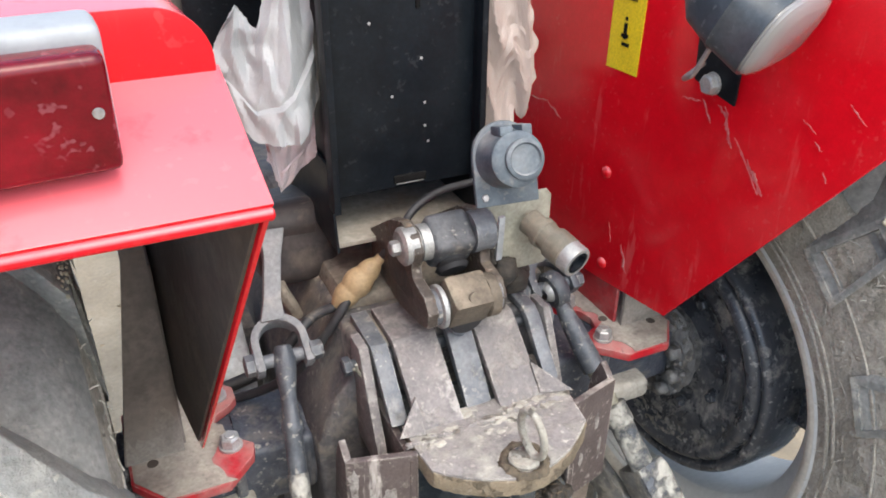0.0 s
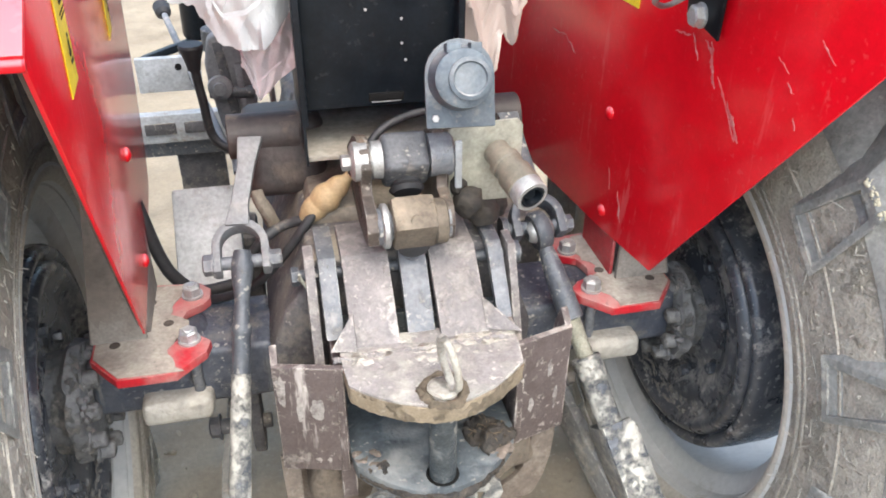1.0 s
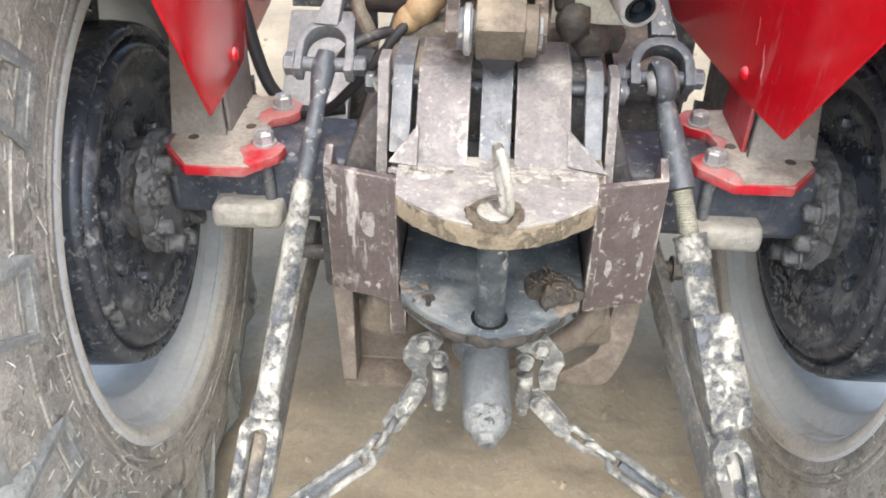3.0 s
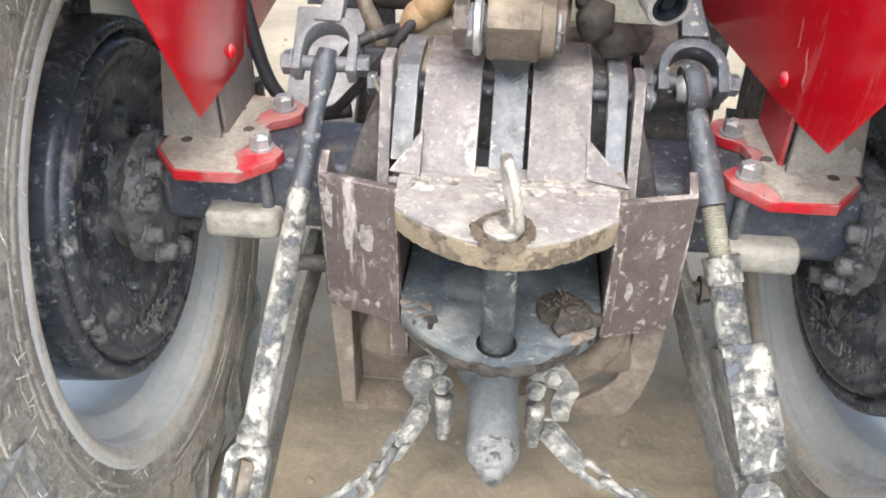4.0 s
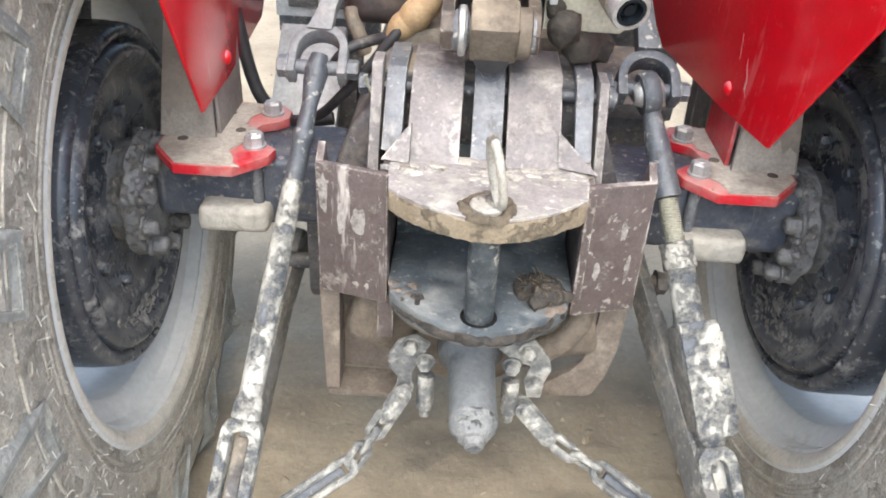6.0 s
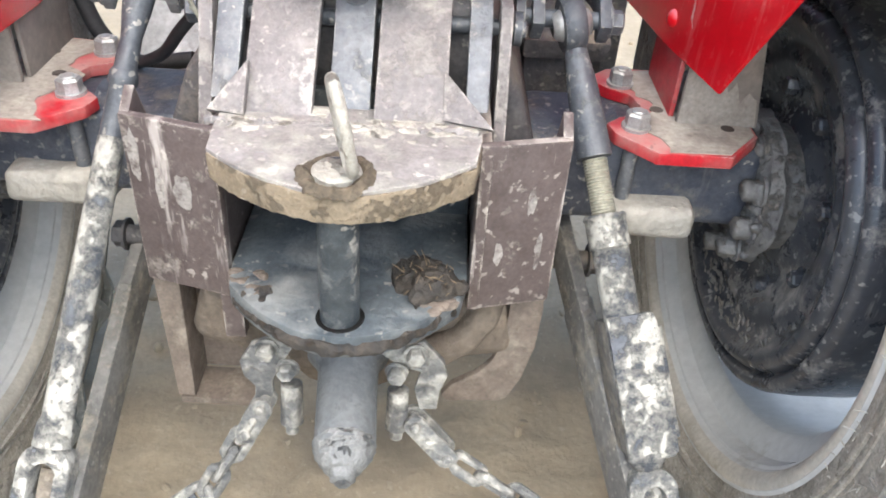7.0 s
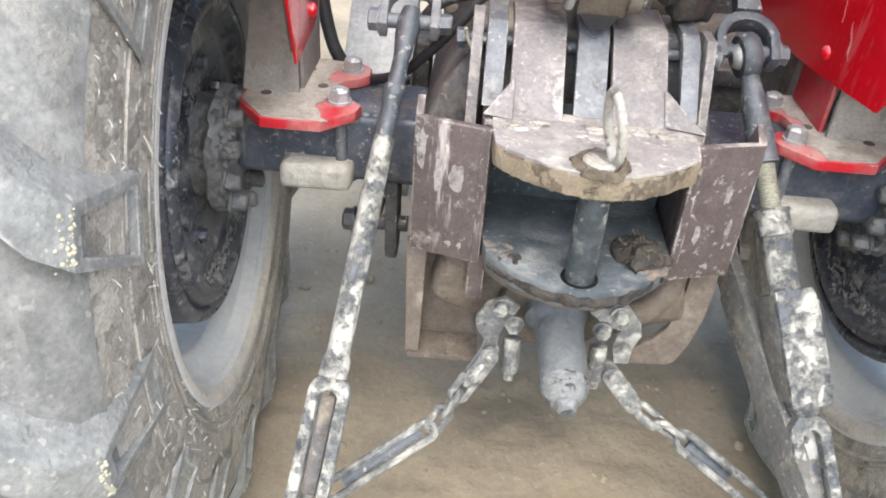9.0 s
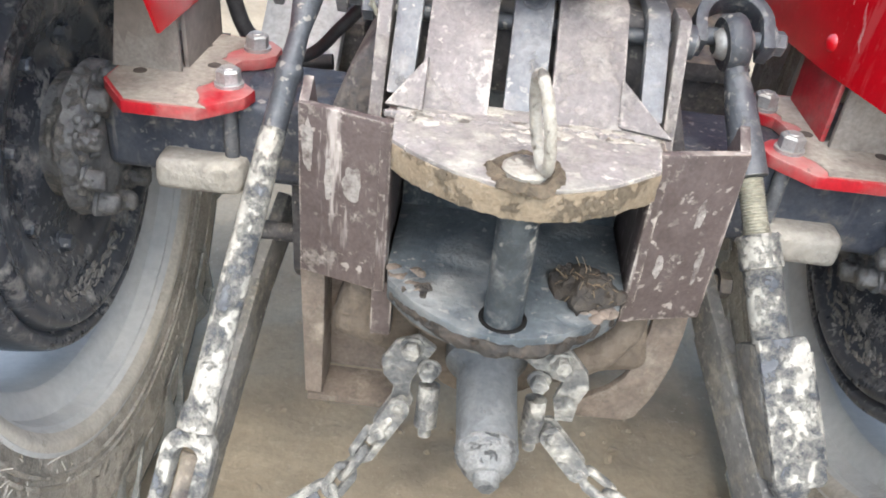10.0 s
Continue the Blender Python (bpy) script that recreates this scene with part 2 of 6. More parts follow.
PTO_TIP = surface("scuffed_tip", (0.135, 0.14, 0.14), (0.215, 0.216, 0.21), rough=0.7, grain=60, mud=(0.11, 0.115, 0.12), mud_amount=0.35, mud_scale=45, bump=0.9)
PTO = surface("grey_cap", (0.108, 0.117, 0.123), (0.155, 0.162, 0.165), rough=0.55, grain=26, mud=(0.27, 0.262, 0.245), mud_amount=0.3, mud_scale=20, speck=(0.06, 0.06, 0.06), bump=0.5)
RUBBER = surface("dusty_rubber", (0.265, 0.243, 0.208), (0.375, 0.348, 0.300), rough=0.9, grain=55, mud=(0.42, 0.388, 0.328), mud_amount=0.34, mud_scale=12,
                 speck=(0.5, 0.47, 0.40), speck_amount=0.5, scratch=(0.48, 0.45, 0.39), scratch_amount=0.5, bump=1.0, tone=0.3)
HAIR = surface("rubber_hair", (0.40, 0.38, 0.33), (0.50, 0.475, 0.415), rough=0.8, grain=60, bump=0.0)
TREAD = surface("scuffed_tread", (0.165, 0.169, 0.162), (0.245, 0.249, 0.238), rough=0.55, grain=34, mud=(0.31, 0.308, 0.285), mud_amount=0.36, mud_scale=7,
                speck=(0.5, 0.47, 0.4), speck_amount=0.5, scratch=(0.42, 0.41, 0.38), scratch_amount=0.5, bump=0.5, tone=0.25, edge=(0.50, 0.48, 0.42), edge_width=0.006)
TREAD_BASE = surface("worn_tread_base", (0.125, 0.126, 0.120), (0.20, 0.199, 0.188), rough=0.8, grain=34, mud=(0.27, 0.258, 0.228), mud_amount=0.34, mud_scale=6, speck=(0.4, 0.38, 0.33), scratch=(0.32, 0.31, 0.29), bump=0.4, tone=0.25)
RIM_DUST = surface("dusty_rim_edge", (0.42, 0.39, 0.335), (0.50, 0.47, 0.41), rough=0.85, grain=30, mud=(0.34, 0.31, 0.255), mud_amount=0.3, mud_scale=14, tone=0.15, bump=0.3)
RIM = surface("grey_rim", (0.455, 0.463, 0.455), (0.51, 0.513, 0.495), rough=0.6, grain=16, tone=0.07, shine=0.25, mud=(0.41, 0.39, 0.345), mud_amount=0.2, mud_scale=6, bump=0.1)
DISC = surface("black_disc", (0.034, 0.038, 0.047), (0.060, 0.064, 0.073), rough=0.26, grain=12, mud=(0.34, 0.322, 0.295), mud_amount=0.32, mud_scale=15, soft=0.06,
               speck=(0.60, 0.58, 0.54), speck_amount=0.40, scratch=(0.36, 0.347, 0.325), scratch_amount=0.5, bump=0.12)
SOCKET = surface("grey_blue_plastic", (0.068, 0.088, 0.108), (0.115, 0.138, 0.158), rough=0.6, grain=40, mud=(0.33, 0.31, 0.28), mud_amount=0.12, dust=(0.45, 0.43, 0.4), dust_amount=0.3, bump=0.15)
STRIP_DARK = surface("dark_worn_block", (0.055, 0.058, 0.064), (0.10, 0.102, 0.108), rough=0.5, metal=0.25, grain=34, mud=(0.22, 0.20, 0.18), mud_amount=0.3, mud_scale=22, speck=PALE, speck_amount=0.5, bump=0.4, edge=(0.35, 0.33, 0.31))
OLIVE = surface("olive_zinc", (0.33, 0.325, 0.265), (0.39, 0.38, 0.315), rough=0.5, metal=0.3, grain=40, mud=(0.26, 0.21, 0.14), mud_amount=0.15, bump=0.1)
OLIVE_DARK = surface("worn_olive_zinc", (0.17, 0.152, 0.118), (0.24, 0.218, 0.17), rough=0.5, metal=0.3, grain=40, mud=(0.22, 0.185, 0.14), mud_amount=0.3, bump=0.15)
RUST = surface("rusty_iron", (0.095, 0.076, 0.056), (0.15, 0.123, 0.092), rough=0.75, grain=40, mud=(0.26, 0.22, 0.17), mud_amount=0.3, mud_scale=26, dust=TAN, dust_amount=0.2, bump=0.5)
DARK_IRON = surface("dark_brown_iron", (0.034, 0.028, 0.028), (0.060, 0.048, 0.045), rough=0.5, grain=20, mud=(0.15, 0.12, 0.095), mud_amount=0.18, mud_scale=14, soft=0.1, dust=TAN, dust_amount=0.15, bump=0.3)
DUSTY_COVER = surface("dust_laden_cover", (0.20, 0.170, 0.135), (0.26, 0.225, 0.18), rough=0.9, grain=30, mud=(0.10, 0.088, 0.076), mud_amount=0.36, mud_scale=16, soft=0.1, bump=0.4)
BROWN_CAST = surface("brown_casting", (0.11, 0.09, 0.07), (0.17, 0.14, 0.11), rough=0.8, grain=30, mud=(0.26, 0.21, 0.16), mud_amount=0.4, bump=0.5)
IRON = surface("worn_iron", (0.048, 0.040, 0.035), (0.105, 0.083, 0.069), rough=0.5, metal=0.3, grain=35, mud=(0.18, 0.125, 0.085), mud_amount=0.3, mud_scale=26, dust=TAN, dust_amount=0.15, speck=PALE, bump=0.4, edge=(0.42, 0.39, 0.36), edge_width=0.004)
BOOT = surface("tan_rubber_boot", (0.38, 0.272, 0.150), (0.31, 0.22, 0.12), rough=0.6, grain=40, mud=(0.25, 0.18, 0.11), mud_amount=0.15, bump=0.1)
HOSE = surface("black_hose", (0.018, 0.018, 0.02), (0.03, 0.03, 0.032), rough=0.55, grain=60, mud=(0.25, 0.21, 0.17), mud_amount=0.2, bump=0.1)
TRAY = surface("dusty_tray", (0.27, 0.25, 0.215), (0.21, 0.185, 0.155), rough=0.8, grain=16, mud=(0.22, 0.17, 0.12), mud_amount=0.25, bump=0.2)
YELLOW = surface("yellow_label", (0.80, 0.58, 0.015), (0.76, 0.54, 0.015), rough=0.4, grain=60, bump=0.01)
INK = surface("black_ink", (0.008, 0.008, 0.008), (0.012, 0.012, 0.012), rough=0.8, grain=60, bump=0.0, shine=0.1)
PALE_METAL = surface("pale_floor_plate", (0.42, 0.44, 0.46), (0.34, 0.355, 0.365), rough=0.5, metal=0.2, grain=24, mud=(0.27, 0.24, 0.20), mud_amount=0.3, speck=(0.2, 0.18, 0.16), bump=0.2)
DIRT = surface("sandy_dirt", (0.285, 0.232, 0.160), (0.355, 0.296, 0.214), rough=0.95, grain=14, mud=(0.205, 0.166, 0.116), mud_amount=0.55, mud_scale=3.5, soft=0.16,
               speck=(0.40, 0.35, 0.28), speck_amount=0.35, bump=1.0, tone=0.14)
GREASE_MUD = surface("greasy_mud", (0.025, 0.024, 0.023), (0.07, 0.058, 0.046), rough=0.8, grain=60, mud=(0.13, 0.10, 0.07), mud_amount=0.24, mud_scale=34, bump=0.9)
CLAY_STRAW = surface("brown_straw", (0.10, 0.074, 0.042), (0.17, 0.13, 0.08), rough=0.9, grain=60, bump=0.0)
MUDCAKE = surface("cracked_mud", (0.045, 0.036, 0.027), (0.15, 0.12, 0.082), rough=0.95, grain=55, bump=0.9)


CRUMBS = surface("pale_crumbs", (0.36, 0.335, 0.245), (0.46, 0.43, 0.33), rough=0.95, grain=60, bump=0.3)
DISC_MUD = surface("pale_disc_mud", (0.14, 0.135, 0.125), (0.21, 0.20, 0.183), rough=0.95, grain=60, mud=(0.26, 0.235, 0.20), mud_amount=0.4, mud_scale=40, bump=0.5)


def glassy(name, colour, rough, transmission, alpha=1.0, relief=0.5):
    m = bpy.data.materials.new(name)
    m.use_nodes = True
    nt = m.node_tree
    b = nt.nodes["Principled BSDF"]
    n = nt.nodes.new("ShaderNodeTexNoise")
    n.inputs["Scale"].default_value, n.inputs["Detail"].default_value = 26, 5
    bump = nt.nodes.new("ShaderNodeBump")
    bump.inputs["Strength"].default_value, bump.inputs["Distance"].default_value = relief, 0.005
    nt.links.new(n.outputs["Fac"], bump.inputs["Height"])
    nt.links.new(bump.outputs["Normal"], b.inputs["Normal"])
    b.inputs["Base Color"].default_value = (*colour, 1)
    b.inputs["Roughness"].default_value = rough
    b.inputs["Transmission Weight"].default_value = transmission
    b.inputs["Alpha"].default_value = alpha
    return m


# the pink specks of the red lens paint its sparkling reflections
RED_LENS = surface("red_lens", (0.22, 0.003, 0.012), (0.06, 0.001, 0.004), rough=0.14, grain=9, speck=(0.5, 0.22, 0.25), speck_amount=0.2, bump=0.02, shine=0.4)
LAMP_GREY = surface("grey_plastic", (0.30, 0.31, 0.325), (0.35, 0.36, 0.372), rough=0.5, tone=0.06, grain=40, bump=0.03)
LAMP_BLACK = surface("worn_black_plastic", (0.035, 0.042, 0.05), (0.06, 0.068, 0.076), rough=0.4, grain=30, speck=(0.4, 0.4, 0.4), speck_amount=0.2, bump=0.05)
CLEAR_LENS = glassy("clear_lens", (0.31, 0.30, 0.295), 0.12, 0.2, relief=0.06)
FILM = glassy("milky_plastic_film", (0.42, 0.435, 0.445), 0.28, 0.0, 0.66)
FILM_WHITE = glassy("pinkish_plastic_film", (0.66, 0.58, 0.60), 0.4, 0.0, 0.95)
FILM_PINK = glassy("stained_plastic_film", (0.46, 0.385, 0.345), 0.4, 0.0, 0.85)


# ---- mesh helpers ----
def V(*a):
    return Vector(a)


def axes(d, hint=(0, 0, 1)):
    """Two directions square to d."""
    d = Vector(d).normalized()
    h = Vector(hint)
    if abs(d.dot(h)) > 0.95:
        h = Vector((1, 0, 0))
    u = h.cross(d).normalized()
    return u, d.cross(u).normalized()


def bevel(bm, faces, w, seg=2):
    edges = {e for f in faces for e in f.edges if len(e.link_faces) == 2 and e.calc_face_angle(0) > 0.5}
    if w > 0 and edges:
        bmesh.ops.bevel(bm, geom=list(edges), offset=w, segments=seg, profile=0.6, affect="EDGES", clamp_overlap=True)


def plate(bm, pts, origin, u, v, thick, w=0.0015, seg=2):
    """A plate with the outline pts in the plane (u, v), thick along u x v."""
    o, u, v = Vector(origin), Vector(u).normalized(), Vector(v).normalized()
    n = u.cross(v).normalized()
    a = [bm.verts.new(o + u * p + v * q) for p, q in pts]
    b = [bm.verts.new(o + u * p + v * q + n * thick) for p, q in pts]
    k = len(pts)
    faces = [bm.faces.new(a[::-1]), bm.faces.new(b)]
    faces += [bm.faces.new((a[i], a[(i + 1) % k], b[(i + 1) % k], b[i])) for i in range(k)]
    bmesh.ops.recalc_face_normals(bm, faces=faces)
    bevel(bm, faces, w, seg)
    return bm


def box(bm, c, size, rot=(0, 0, 0), w=0.002, seg=2):
    m = pose(*c, *rot) @ Matrix.Diagonal((*size, 1))
    made = bmesh.ops.create_cube(bm, size=1.0, matrix=m)["verts"]
    faces = list({f for v in made for f in v.link_faces})
    bevel(bm, faces, w, seg)
    return bm


def bar(bm, a, b, wide, thick, hint=(0, 0, 1), w=0.002):
    """A rectangular bar from a to b; wide is measured square to hint, thick along it."""
    a, b = Vector(a), Vector(b)
    u, v = axes(b - a, hint)
    o = [(-wide / 2, -thick / 2), (wide / 2, -thick / 2), (wide / 2, thick / 2), (-wide / 2, thick / 2)]
    return plate(bm, o, a, u, v, (b - a).length, w)


def lathe(bm, prof, origin, d, seg=32, closed=False, hint=(0, 0, 1)):
    """Turns the profile of (distance along d, radius) about the axis."""
    o, d = Vector(origin), Vector(d).normalized()
    u, v = axes(d, hint)
    rings = []
    for along, r in prof:
        if r < 1e-5:
            rings.append([bm.verts.new(o + d * along)])
        else:
            rings.append([bm.verts.new(o + d * along + (u * math.cos(t) + v * math.sin(t)) * r) for t in (2 * math.pi * k / seg for k in range(seg))])
    pairs = list(zip(rings, rings[1:])) + ([(rings[-1], rings[0])] if closed else [])
    faces = []
    for p, q in pairs:
        for k in range(seg):
            quad = [p[k % len(p)], p[(k + 1) % len(p)], q[(k + 1) % len(q)], q[k % len(q)]]
            quad = list(dict.fromkeys(quad))
            if len(quad) > 2:
                faces.append(bm.faces.new(quad))
    bmesh.ops.recalc_face_normals(bm, faces=faces)
    return bm


def rod(bm, a, b, r, r2=None, seg=20, w=0.0015):
    """A round bar with eased ends."""
    a, b = Vector(a), Vector(b)
    r2 = r if r2 is None else r2
    h = (b - a).length
    w = min(w, h / 3, r / 2, r2 / 2)
    return lathe(bm, [(0, 0), (0, r - w), (w, r), (h - w, r2), (h, r2 - w), (h, 0)], a, b - a, seg)


def smooth_path(pts, steps=6):
    p = [Vector(q) for q in pts]
    p = [p[0] * 2 - p[1]] + p + [p[-1] * 2 - p[-2]]
    out = []
    for i in range(1, len(p) - 2):
        for k in range(steps):
            t = k / steps
            out.append(0.5 * ((2 * p[i]) + (p[i + 1] - p[i - 1]) * t + (2 * p[i - 1] - 5 * p[i] + 4 * p[i + 1] - p[i + 2]) * t * t
                              + (3 * p[i] - p[i - 1] - 3 * p[i + 1] + p[i + 2]) * t ** 3))
    return out + [p[-2]]


def hose(bm, pts, r, seg=10, steps=6, closed=False, radii=None):
    """A round tube that follows the points."""
    path = smooth_path(pts, steps) if not closed else [Vector(q) for q in pts]
    n = len(path)
    rings, u = [], None
    for i, q in enumerate(path):
        d = (path[(i + 1) % n] - path[i - 1]) if closed or 0 < i < n - 1 else (path[1] - path[0] if i == 0 else path[-1] - path[-2])
        d.normalize()
        if u is None:
            u, _ = axes(d)
        u = (u - d * u.dot(d)).normalized()
        v = d.cross(u)
        rr = radii(i / (n - 1)) if radii else r
        rings.append([bm.verts.new(q + (u * math.cos(t) + v * math.sin(t)) * rr) for t in (2 * math.pi * k / seg for k in range(seg))])
    faces = []
    for i in range(n if closed else n - 1):
        a, b = rings[i], rings[(i + 1) % n]
        faces += [bm.faces.new((a[k], a[(k + 1) % seg], b[(k + 1) % seg], b[k])) for k in range(seg)]
    if not closed:
        faces += [bm.faces.new(rings[0][::-1]), bm.faces.new(rings[-1])]
    bmesh.ops.recalc_face_normals(bm, faces=faces)
    return bm


def hexbolt(bm, at, d, r, h, washer=0.0):
    """A hexagon head that stands on at, along d."""
    d = Vector(d).normalized()
    if washer:
        lathe(bm, [(0, 0), (0, washer), (h * 0.22, washer), (h * 0.22, 0)], at, d, 20)
    lathe(bm, [(0, 0), (0, r), (h * 0.85, r), (h, r * 0.82), (h, 0)], Vector(at) + d * (h * 0.2 if washer else 0), d, 6)
    return bm


def mesh_of(name, bm, mat, angle=38):
    me = bpy.data.meshes.new(name)
    bm.to_mesh(me)
    bm.free()
    me.materials.append(mat)
    me.shade_smooth()
    me.set_sharp_from_angle(angle=radians(angle))
    return me


def thing(name, at, label, category, group="", kind=""):
    e = new(name)
    e.location = at
    e.empty_display_size = 0.05
    return tagged(e, label, category, group, kind)


def under(ob, parent):
    ob.parent = parent
    root = parent
    while root.parent:
        root = root.parent
    if parent is root:
        ob.matrix_parent_inverse = Matrix.Translation(root.location).inverted()
    return ob


def part(name, bm, mat, parent, label="", angle=38):
    """Links a bmesh, given in world places, as one mesh under a thing or a part."""
    ob = new(name, mesh_of(name, bm, mat, angle))
    under(ob, parent)
    return tagged(ob, label)


def B():
    return bmesh.new()


def roughen(bm, amount, scale):
    for v in bm.verts:
        v.co += noise.noise_vector(v.co * scale) * amount
    return bm


# ---- the ground ----
GROUND = -0.04


def ground():
    bm = B()
    n = 250
    axis = [math.sinh(8.2 * (2 * k / n - 1)) / math.sinh(8.2) * 400 for k in range(n + 1)]
    rows = []
    for y in axis:
        row = []
        for x in axis:
            z = GROUND
            if abs(x) < 6 and abs(y) < 6:
                z += 0.016 * noise.noise(V(x * 3, y * 3, 0)) + 0.013 * noise.noise(V(x * 9, y * 9, 3)) + 0.007 * noise.noise(V(x * 25, y * 25, 6))
                clods = noise.noise(V(x * 17, y * 17, 9)) + 0.5 * noise.noise(V(x * 41, y * 41, 2))
                z += 0.022 * max(0.0, clods - 0.25) * (1.0 if y > 0.15 else 0.3)
            row.append(bm.verts.new((x, y, z)))
        rows.append(row)
    for a, b in zip(rows, rows[1:]):
        for k in range(n):
            bm.faces.new((a[k], a[k + 1], b[k + 1], b[k]))
    ob = new("ground", mesh_of("ground", bm, DIRT, 180))
    tagged(ob, "trodden sandy brown dirt with loose clods", "ground", kind="structure")
    bm = B()
    rng = random.Random(4)
    for _ in range(260):
        x, y = rng.uniform(-1.1, 1.1), rng.uniform(-0.9, 2.2)
        r = rng.uniform(0.003, 0.010) * (1.5 if rng.random() < 0.06 else 1)
        made = bmesh.ops.create_icosphere(bm, subdivisions=2, radius=r, matrix=pose(x, y, GROUND - r * 0.1, rng.uniform(0, 360), rng.uniform(0, 360), 0))["verts"]
        for v in made:
            v.co += noise.noise_vector(v.co * 70) * r * 0.6
    for _ in range(240):
        x, y = rng.uniform(-0.55, 0.45), rng.uniform(0.05, 1.5)
        if noise.noise(V(x * 5, y * 5, 3)) < -0.05:
            continue
        r = rng.uniform(0.004, 0.010) * (1.5 if rng.random() < 0.08 else 1)
        made = bmesh.ops.create_icosphere(bm, subdivisions=1, radius=r, matrix=pose(x, y, GROUND + 0.002, rng.uniform(0, 40), rng.uniform(0, 40), rng.uniform(0, 360)) @ Matrix.Diagonal((1.3, 1.0, 0.5, 1)))["verts"]
        for v in made:
            v.co += noise.noise_vector(v.co * 60) * r * 0.9
    ob = new("dirt_clods", mesh_of("dirt_clods", bm, DIRT, 30))
    tagged(ob, "small crumbs and clods of dry dirt", "dirt", kind="stuff")


ground()

# ---- rear wheels ----
AXLE = 0.603


def wheel(side, rim_centre, toe, phase):
    """side -1 or 1; rim_centre: middle of the inner rim edge; toe: turn of the wheel's plane; phase: angle of the first lug's end, in degrees."""
    d = V(-side * math.cos(toe), -side * math.sin(toe), 0)
    ahead = V(-math.sin(toe), math.cos(toe), 0)
    o = V(*rim_centre) - d * 0.158
    t = thing("rear_wheel", (o.x, o.y, GROUND), "large dusty rear tractor wheel with black disc and grey rim", "wheel", "rear wheels of the tractor")

    def at(axial, r, a):
        """A place on the wheel: a is the angle from the rear, upward."""
        return o + d * axial + (V(0, 0, math.sin(a)) - ahead * math.cos(a)) * r

    half = [(0.146, 0.357), (0.156, 0.3675), (0.160, 0.382), (0.164, 0.41), (0.1655, 0.45), (0.1635, 0.50), (0.156, 0.54), (0.143, 0.566),
            (0.118, 0.588), (0.08, 0.600), (0.04, 0.606), (0.0, 0.608)]
    rs, xs = [q[1] for q in half], [q[0] for q in half]

    def wall(r):
        return float(np.interp(r, rs, xs))

    prof = half + [(-a, r) for a, r in half[-2::-1]]
    bm = lathe(B(), prof, o, d, 144, closed=True)
    tyre = part("tyre", bm, RUBBER, t, "dusty black rubber tyre with mud stains")
    for r, h in ((0.392, 0.0030), (0.404, 0.0022), (0.470, 0.0020)):
        x = wall(r)
        bm = lathe(B(), [(x - 0.004, r - 0.0055), (x + h, r - 0.0018), (x + h, r + 0.0018), (x - 0.004, r + 0.0055)], o, d, 144)
        part("moulding_ring", bm, RUBBER, tyre)
    tread = [(a + 0.0012, r + 0.0008) for a, r in half if r > 0.53]
    tread = tread + [(-a, r) for a, r in tread[-2::-1]]
    part("tread_band", lathe(B(), tread, o, d, 144), TREAD_BASE, tyre, "scuffed grey tread between the lugs")
    # raised marks of the mould: short ridges along and across the wall
    bm = B()
    rng = random.Random(31 + side)
    for k in range(240):
        a, r = rng.uniform(-1.9, 1.2), rng.choice((0.412, 0.420, 0.428, 0.428, 0.440, 0.448, 0.457, 0.480, 0.492, 0.505, 0.52))
        if noise.noise(V(math.cos(a) * 2.2, math.sin(a) * 2.2, side)) < -0.25:
            continue
        long_ = rng.uniform(0.005, 0.020)
        turn = rng.choice((0.0, 0.0, 0.15, -0.2, 1.5, 1.57, 0.7))
        p, n = at(wall(r) - 0.0006, r, a), d
        tang = V(0, 0, math.cos(a)) + ahead * math.sin(a)
        radial = V(0, 0, math.sin(a)) - ahead * math.cos(a)
        q = (tang * math.cos(turn) + radial * math.sin(turn)) * long_ / 2
        across = n.cross(q).normalized() * rng.uniform(0.0006, 0.0012)
        low = [bm.verts.new(v - n * 0.002) for v in (p - q - across * 1.6, p + q - across * 1.6, p + q + across * 1.6, p - q + across * 1.6)]
        top = [bm.verts.new(v + n * 0.0016) for v in (p - q - across * 0.7, p + q - across * 0.7, p + q + across * 0.7, p - q + across * 0.7)]
        bm.faces.new(top)
        for i in range(4):
            bm.faces.new((low[i], low[(i + 1) % 4], top[(i + 1) % 4], top[i]))
    bmesh.ops.recalc_face_normals(bm, faces=bm.faces)
    tagged(part("moulded_relief", bm, RUBBER, tyre), kind="stuff")
    # lugs: one mesh for the inner half, one for the outer
    for flip in (1, -1):
        bm = B()
        # axial place of foot and crown, radius of foot and crown, half width of foot and crown, angle
        stations = [(0.1715, 0.1635, 0.446, 0.578, 0.0455, 0.0280, 0.0), (0.150, 0.140, 0.540, 0.607, 0.043, 0.0275, 0.030), (0.118, 0.112, 0.580, 0.628, 0.042, 0.027, 0.085),
                    (0.08, 0.08, 0.594, 0.640, 0.041, 0.026, 0.15), (0.03, 0.03, 0.602, 0.649, 0.040, 0.026, 0.235), (-0.012, -0.012, 0.602, 0.650, 0.038, 0.024, 0.31)]
        rings = []
        for x0, x1, lo, hi, w0, w1, a in stations:
            a += 0 if flip > 0 else radians(12)
            ring = []
            for ang, r, x in ((a - w0 / lo - (0.022 if lo < 0.5 else 0), lo, x0), (a - w1 / hi, hi, x1), (a + w1 / hi, hi, x1), (a + w0 / lo - (0.022 if lo < 0.5 else 0), lo, x0)):
                ring.append(bm.verts.new((-side * flip * x, -r * math.cos(ang), r * math.sin(ang))))
            rings.append(ring)
        for p, q in zip(rings, rings[1:]):
            for k in range(4):
                bm.faces.new((p[k], p[(k + 1) % 4], q[(k + 1) % 4], q[k]))
        bm.faces.new(rings[0])
